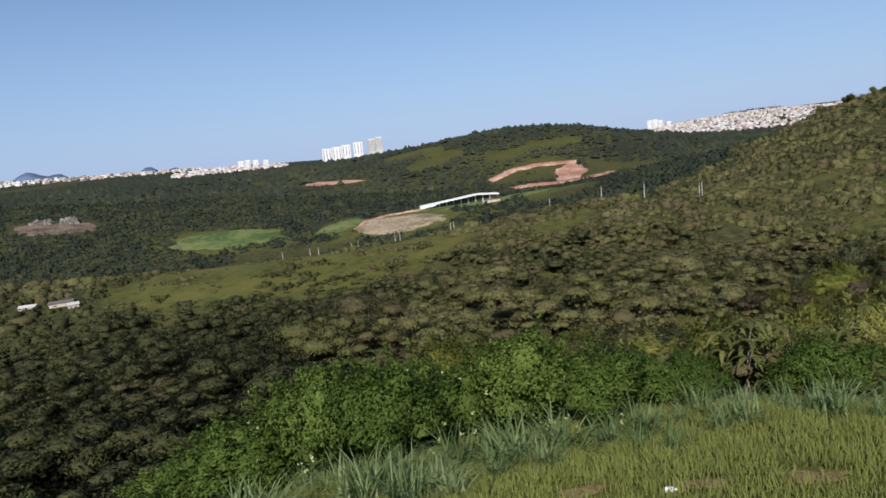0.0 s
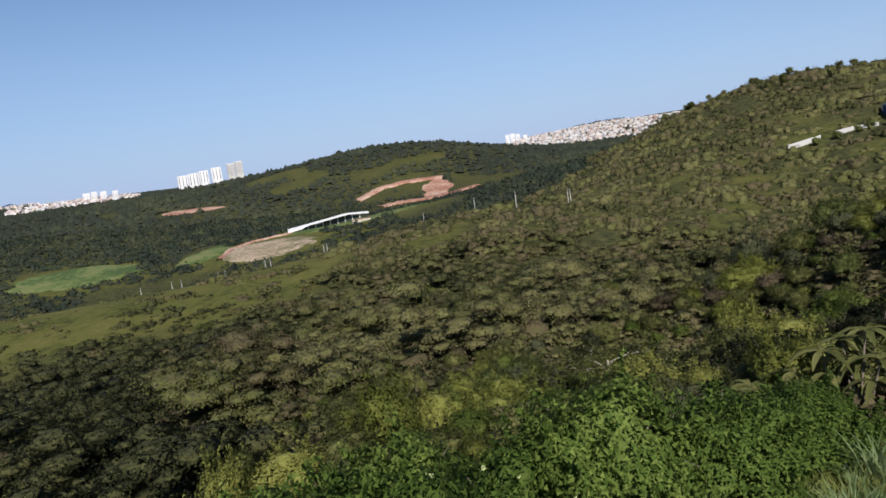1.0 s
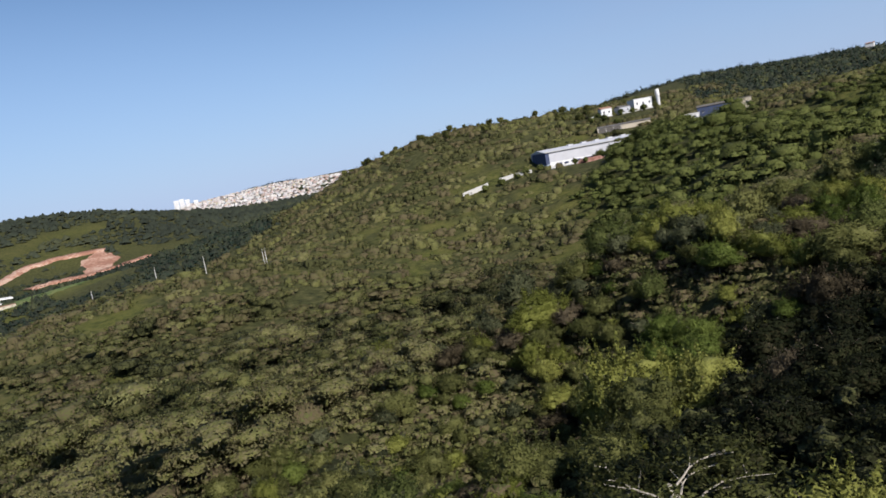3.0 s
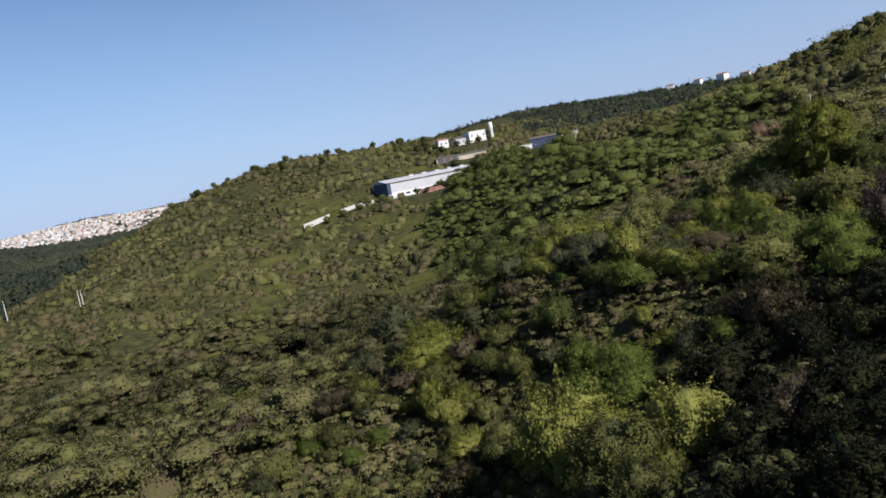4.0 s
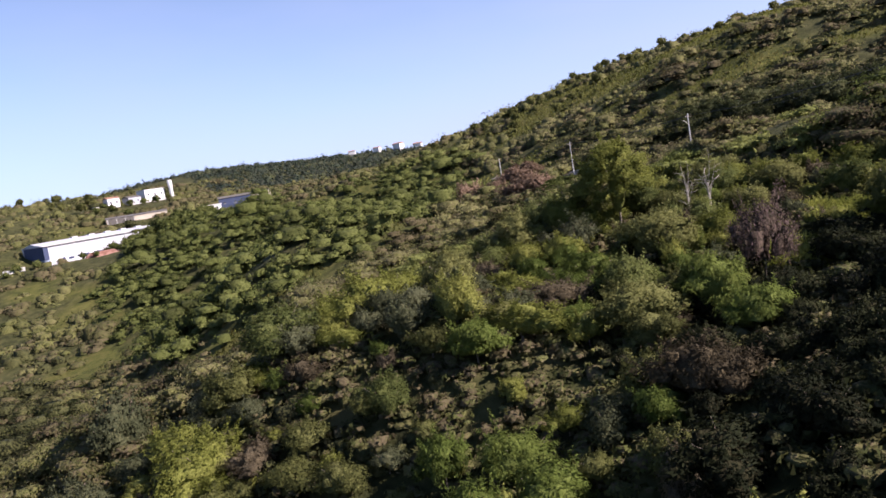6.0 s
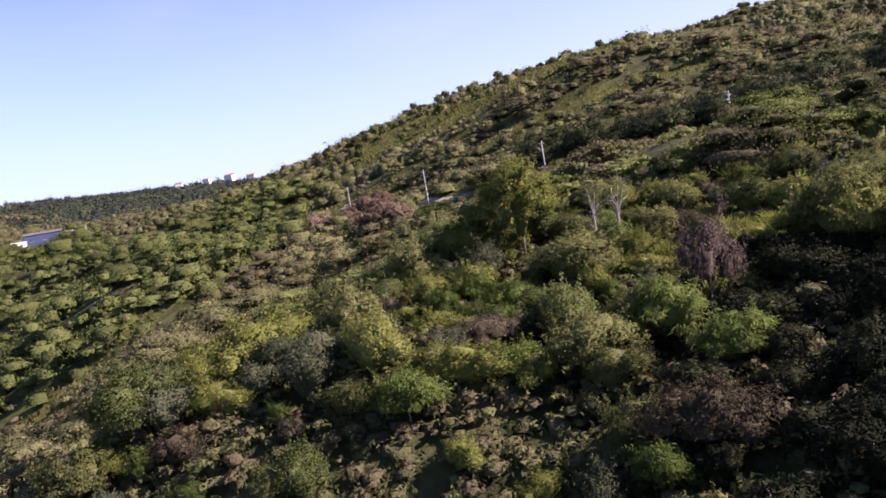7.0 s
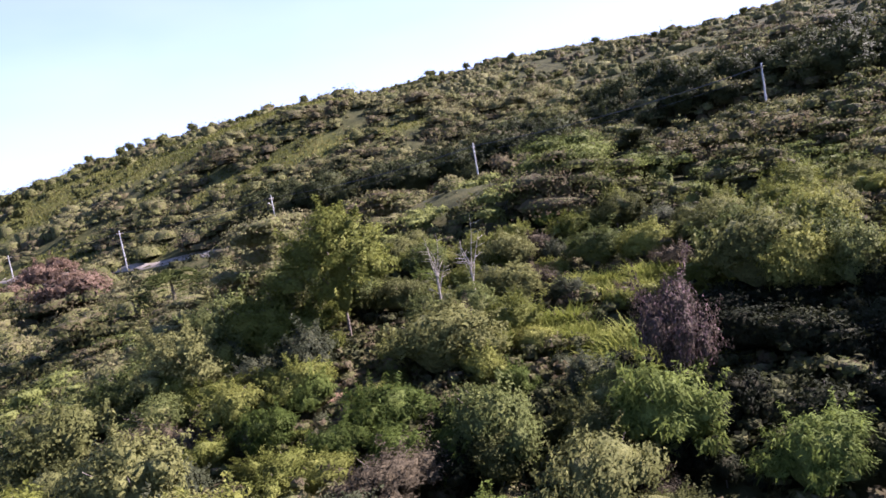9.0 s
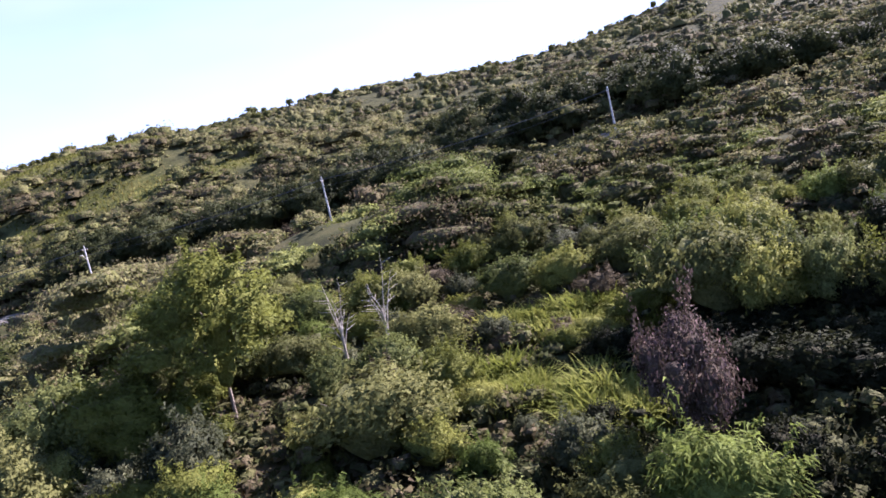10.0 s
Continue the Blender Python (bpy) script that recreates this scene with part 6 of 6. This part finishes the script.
def woods():
    rng = np.random.default_rng(3)
    # round the near slope
    x, y = jittered(-70, 170, -60, 190, 3.9, rng)
    dist = np.hypot(x - 30, y - 55)
    grow = ~in_near(x, y) & (dist < 128) & ~near_road(x, y, 2.9) & ((pasture(x, y) < 0.4) | (rng.uniform(size=len(x)) < 0.05)) & ~((y < 25.5) & (x < 32) & (x > -19))
    grow &= (y > -0.9 * x - 25) & ~((x < 45) & (y < 5))
    for cx, cy, r in CLEAR:
        grow &= np.hypot(x - cx, y - cy) > r
    grow &= rng.uniform(size=len(x)) > 0.6 * thin(x, y)
    x, y = x[grow], y[grow]
    big = np.clip(np.exp(rng.normal(size=len(x)) * 0.5), 0.35, 2.1)
    big *= 0.3 + 0.7 * np.clip((np.hypot(x - 105, y - 25) - 8) / 5, 0, 1)  # kept low so the pole behind shows from the camera
    big = np.where((np.abs(x + 3) < 8) & (y > 22) & (y < 42), np.minimum(big, 0.6), big)  # capped below the bank to stay clear of the camera's path
    dist = np.hypot(x - 30, y - 55)
    near = dist < 80
    tall = 3.0 * big
    tall[near] *= rng.uniform(0.7, 1.25, near.sum())
    green_side = near & (x > 56) & (y < 80) & (np.random.default_rng(71).uniform(size=len(x)) < 0.55)
    dull = near & ~green_side
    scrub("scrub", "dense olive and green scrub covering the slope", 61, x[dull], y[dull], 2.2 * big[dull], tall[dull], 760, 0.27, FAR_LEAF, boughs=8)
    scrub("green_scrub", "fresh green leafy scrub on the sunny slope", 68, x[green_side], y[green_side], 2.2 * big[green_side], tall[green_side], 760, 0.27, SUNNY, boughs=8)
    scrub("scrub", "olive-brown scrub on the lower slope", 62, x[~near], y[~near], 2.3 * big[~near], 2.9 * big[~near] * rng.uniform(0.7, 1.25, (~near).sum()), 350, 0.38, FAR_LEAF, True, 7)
    # middle distance
    x, y = jittered(-330, 640, -330, 700, 5.0, rng)
    x, y = x + rng.normal(size=len(x)) * 2.8, y + rng.normal(size=len(x)) * 2.8
    dist, a = np.hypot(x - 30, y - 55), np.degrees(np.arctan2(x, y))
    open_ground = pasture(x, y)
    sparse = thin(x, y)
    grow = (dist >= 128) & ((dist < 520) | ((dist < 760) & (a > 24) & (a < 60))) & ~near_road(x, y, 3.0) & ~open_land(x, y) & ((open_ground < 0.4) | (rng.uniform(size=len(x)) < np.where(x > 150, 0.22, 0.16 + 0.55 * (fractal(x / 16, y / 16, 47, 2) > 0.55))))
    grow &= ((y > -0.9 * x - 60) | ((x > 60) & (y > -2.4 * x + 60))) & (rng.uniform(size=len(x)) < 0.95 - np.where(x < 130, 0.65, 0.72) * sparse) & (fractal(x / 10, y / 10, 44, 2) > 0.27) & ((dist < 300) | (rng.uniform(size=len(x)) < 0.75))
    x, y, dist, op = x[grow], y[grow], dist[grow], open_ground[grow]
    big = np.clip(np.exp(rng.normal(size=len(x)) * 0.6), 0.3, 2.4) * np.where(op > 0.4, np.where(x > 150, 0.5, 0.45), 0.95)
    along, across = (x - 265) * 0.80 + (y - 205) * 0.60, -(x - 265) * 0.60 + (y - 205) * 0.80
    fresh = (((x - 235) / 95) ** 2 + ((y - 132) / 42) ** 2 < 1) | ((along / 115) ** 2 + (across / 40) ** 2 + 0.8 * (fractal(x / 30, y / 30, 51, 3) - 0.5) < 1)
    scrub("green_wood", "fresh green wood in the fold of the hill", 65, x[fresh], y[fresh], 3.7 * big[fresh], 3.8 * big[fresh] * rng.uniform(0.6, 1.3, fresh.sum()), 200, 0.55, FRESH, True, 5)
    x, y, dist, big = x[~fresh], y[~fresh], dist[~fresh], big[~fresh]
    near = dist < 240
    fewer = near | (rng.uniform(size=len(x)) < 0.7)
    x, y, big, near = x[fewer], y[fewer], big[fewer], near[fewer]
    scrub("scrub", "patchy green and brown scrub on the hillside", 63, x[near], y[near], 3.9 * big[near] ** 0.8, 2.6 * big[near] * rng.uniform(0.6, 1.3, near.sum()), 180, 0.55, FAR_LEAF, True, 5)
    scrub("scrub", "scrub and low trees on the far side of the slope", 64, x[~near], y[~near], 4.6 * big[~near] ** 0.7, 2.5 * big[~near] ** 0.8 * rng.uniform(0.6, 1.4, (~near).sum()), 46, 0.98, FAR_LEAF, True, 3)
    # trees among the houses of the hillside town and on the top behind it
    town_rng = np.random.default_rng(31)
    a = np.radians(np.concatenate([town_rng.uniform(18.6, 31.5, 700), town_rng.uniform(23.5, 27.5, 160)]))
    d = np.concatenate([town_rng.uniform(1950, 2780, 700), town_rng.uniform(2785, 2840, 160)])
    b = np.concatenate([town_rng.uniform(0.6, 1.5, 700), town_rng.uniform(1.5, 2.4, 160)])
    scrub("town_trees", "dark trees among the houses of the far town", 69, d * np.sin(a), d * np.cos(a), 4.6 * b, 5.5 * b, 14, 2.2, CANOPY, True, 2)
    # far woods
    x, y = jittered(-1500, 1500, -150, 2400, 9.4, rng)
    x, y = x + rng.normal(size=len(x)) * 4, y + rng.normal(size=len(x)) * 4
    dist, a = np.hypot(x, y), np.degrees(np.arctan2(x, y))
    near_dist = np.hypot(x - 30, y - 55)
    grow = (near_dist >= 515) & ~((near_dist < 755) & (a > 24) & (a < 60)) & (dist < 2350) & (a > -38) & (a < 58) & ((a < 38) | (dist > 950)) & ~open_land(x, y) & (fractal(x / 150, y / 150, 9, 3) > np.where(dist > 1150, 0.33, 0.28)) & ~((a > 18.6) & (a < 31.5) & (dist > 1960))
    ex, ey = jittered(400, 1250, -150, 800, 9.5, rng)
    ed, ea = np.hypot(ex - 30, ey - 55), np.degrees(np.arctan2(ex, ey))
    east = (ed >= 515) & (np.hypot(ex - 768, ey - 242) > 14) & (ed < 1150) & (ea >= 57) & (ea < 98) & ~open_land(ex, ey)
    ex, ey = ex[east], ey[east]
    eb = np.clip(np.exp(rng.normal(size=len(ex)) * 0.3), 0.5, 1.7)
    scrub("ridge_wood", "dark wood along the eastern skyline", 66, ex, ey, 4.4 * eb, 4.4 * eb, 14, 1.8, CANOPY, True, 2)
    grow &= (dist < 1150) | (rng.uniform(size=len(x)) < 0.8)
    x, y, dist = x[grow], y[grow], dist[grow]
    near = dist < 1150
    big = np.clip(np.exp(rng.normal(size=near.sum()) * 0.35), 0.5, 1.8)
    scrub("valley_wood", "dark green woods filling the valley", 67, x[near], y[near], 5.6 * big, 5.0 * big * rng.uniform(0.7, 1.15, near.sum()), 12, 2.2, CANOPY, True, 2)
    x, y = x[~near], y[~near]
    n = len(x)
    pile = Pile()
    big = np.clip(np.exp(rng.normal(size=n) * 0.35), 0.5, 2.0)
    tone = np.clip(1.7 * fractal(x / 120, y / 120, 5, 3) - 0.45 + rng.normal(size=n) * 0.17, 0, 1)
    tops(pile, np.stack([x, y, ground(x, y)], 1), 5.0 * big, 5.2 * big * rng.uniform(0.6, 1.2, n), rng, tone)
    px, py = jittered(-2300, -200, 1300, 3500, 24, rng)
    far, side = np.hypot(px, py), np.degrees(np.arctan2(px, py))
    there = (far > 2330) & (far < 3500) & (side > -38) & (side < -7) & (fractal(px / 260, py / 260, 12, 3) > 0.36) & ~((side > -19) & (side < -10.5) & (far < 2640))
    px, py = px[there], py[there]
    m = len(px)
    tops(pile, np.stack([px, py, ground(px, py)], 1), rng.uniform(9, 17, m), rng.uniform(4, 8, m), rng, rng.uniform(0, 0.8, m))
    ob = new("far_woods", pile.mesh("far_woods", smooth=True, tint=True))
    ob.data.materials.append(MASS["hazed_canopy"])
    tagged(ob, "dark green woods over the far hills", "woods", kind="stuff")


def ridge_trees():
    """Small trees that stand out against the sky along the crests."""
    rng = np.random.default_rng(88)
    ridge = make_kind("ridge_tree", "small dark tree with an open crown on the crest", "tree", OLIVE, 4, 2.5, 5.0, 1000, 0.42, 0.3, 1000, "trees along the crest", lobes=13, flat=0.85, core=0.5, spread=0.66, low=0.05, per=5, base=0.52, deep=0.38)
    for k in range(230):
        a = radians(rng.uniform(79, 156))
        d = 300 + 1.55 * max(0, math.degrees(a) - 85) + rng.uniform(-40, 60)
        d = d if math.degrees(a) < 130 else 385 + rng.uniform(-40, 50)
        ridge.put(30 + d * math.sin(a), 64 + d * math.cos(a), rng, size=rng.uniform(0.5, 1.15))
    for k in range(70):
        a = radians(rng.uniform(30, 58))
        d = rng.uniform(530, 660)
        ridge.put(d * math.sin(a), 30 + d * math.cos(a), rng, size=rng.uniform(0.9, 1.7))


def far_mountains():
    """Mountains beyond the plain, at the edge of sight, with haze painted in as blue."""
    n = 90
    a = np.radians(np.linspace(-46, -8, n))
    d = 4750.0
    rise = 0.15 + 0.18 * fractal(np.degrees(a) / 1.1, a * 0, 21, 4)
    for at, wide, up in ((-31.8, 1.5, 1.1), (-28.4, 1.3, 1.2), (-26.4, 0.8, 0.85), (-20.6, 0.8, 0.95), (-18.7, 0.9, 0.6), (-36, 3.0, 1.2)):
        rise = rise + up * np.exp(-((np.degrees(a) - at) / wide) ** 2)
    peak = 6 + d * np.tan(np.radians(rise))
    rows = [np.stack([dd * np.sin(a), dd * np.cos(a), z], 1) for dd, z in ((d - 500, peak * 0 - 70), (d - 200, peak * 0.55 - 10), (d, peak), (d + 60, peak * 0 - 80))]
    v = np.stack(rows, 1).reshape(-1, 3)
    q = [(i * 4 + j, (i + 1) * 4 + j, (i + 1) * 4 + j + 1, i * 4 + j + 1) for i in range(n - 1) for j in range(3)]
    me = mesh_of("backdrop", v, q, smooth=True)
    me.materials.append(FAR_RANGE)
    tagged(new("backdrop", me), "distant mountain range beyond the plain, blue haze painted in", "mountains", kind="structure")


woods()
far_mountains()
far_blocks()
town("hillside_town", "crowded pale houses of a town on a far hillside", 5, 1900, 18.6, 31.5, 1950, 2780, 6.8)
town("valley_town", "pale houses of a town beyond the valley", 6, 520, -19.0, -10.5, 2330, 2620, 10.5)
town("plain_town", "tiny pale buildings of a town on the plain", 8, 260, -31.0, -17.0, 3600, 4300, 14.0)
villa()
works()
for k, (x, y, top) in enumerate(POLES):
    utility_pole(x, y, top, arm=k in (2, 3), turn=-46)
wires()
for x, y in ((-87, 421), (-71, 424), (-66, 425), (-46, 428), (-42, 428), (-19, 425), (-16, 425), (15, 420), (17, 420), (71, 394), (94, 368), (112, 353), (133, 335), (134.5, 335.5)):
    spur_post(x, y, 8.0)
ridge_trees()
bank_trees()
works_trees()
scatter_near()
undergrowth()
grass_tufts()
hill_grass()
specials()
palm(114.4, 57.5, 1.0, 5)
palm(-35.6, 251.4, -36.5, 6)
bare_branched_tree(11.6, 40.6, -3.3, 12, 2.8, 3800)
bare_branched_tree(74.5, 44.0, 0.9, 13, 0.8, 260, 2.4)
bare_branched_tree(76.5, 45.5, 0.2, 14, 0.7, 200, 2.4)
start_bank()
bottle(4.5, 13.95)
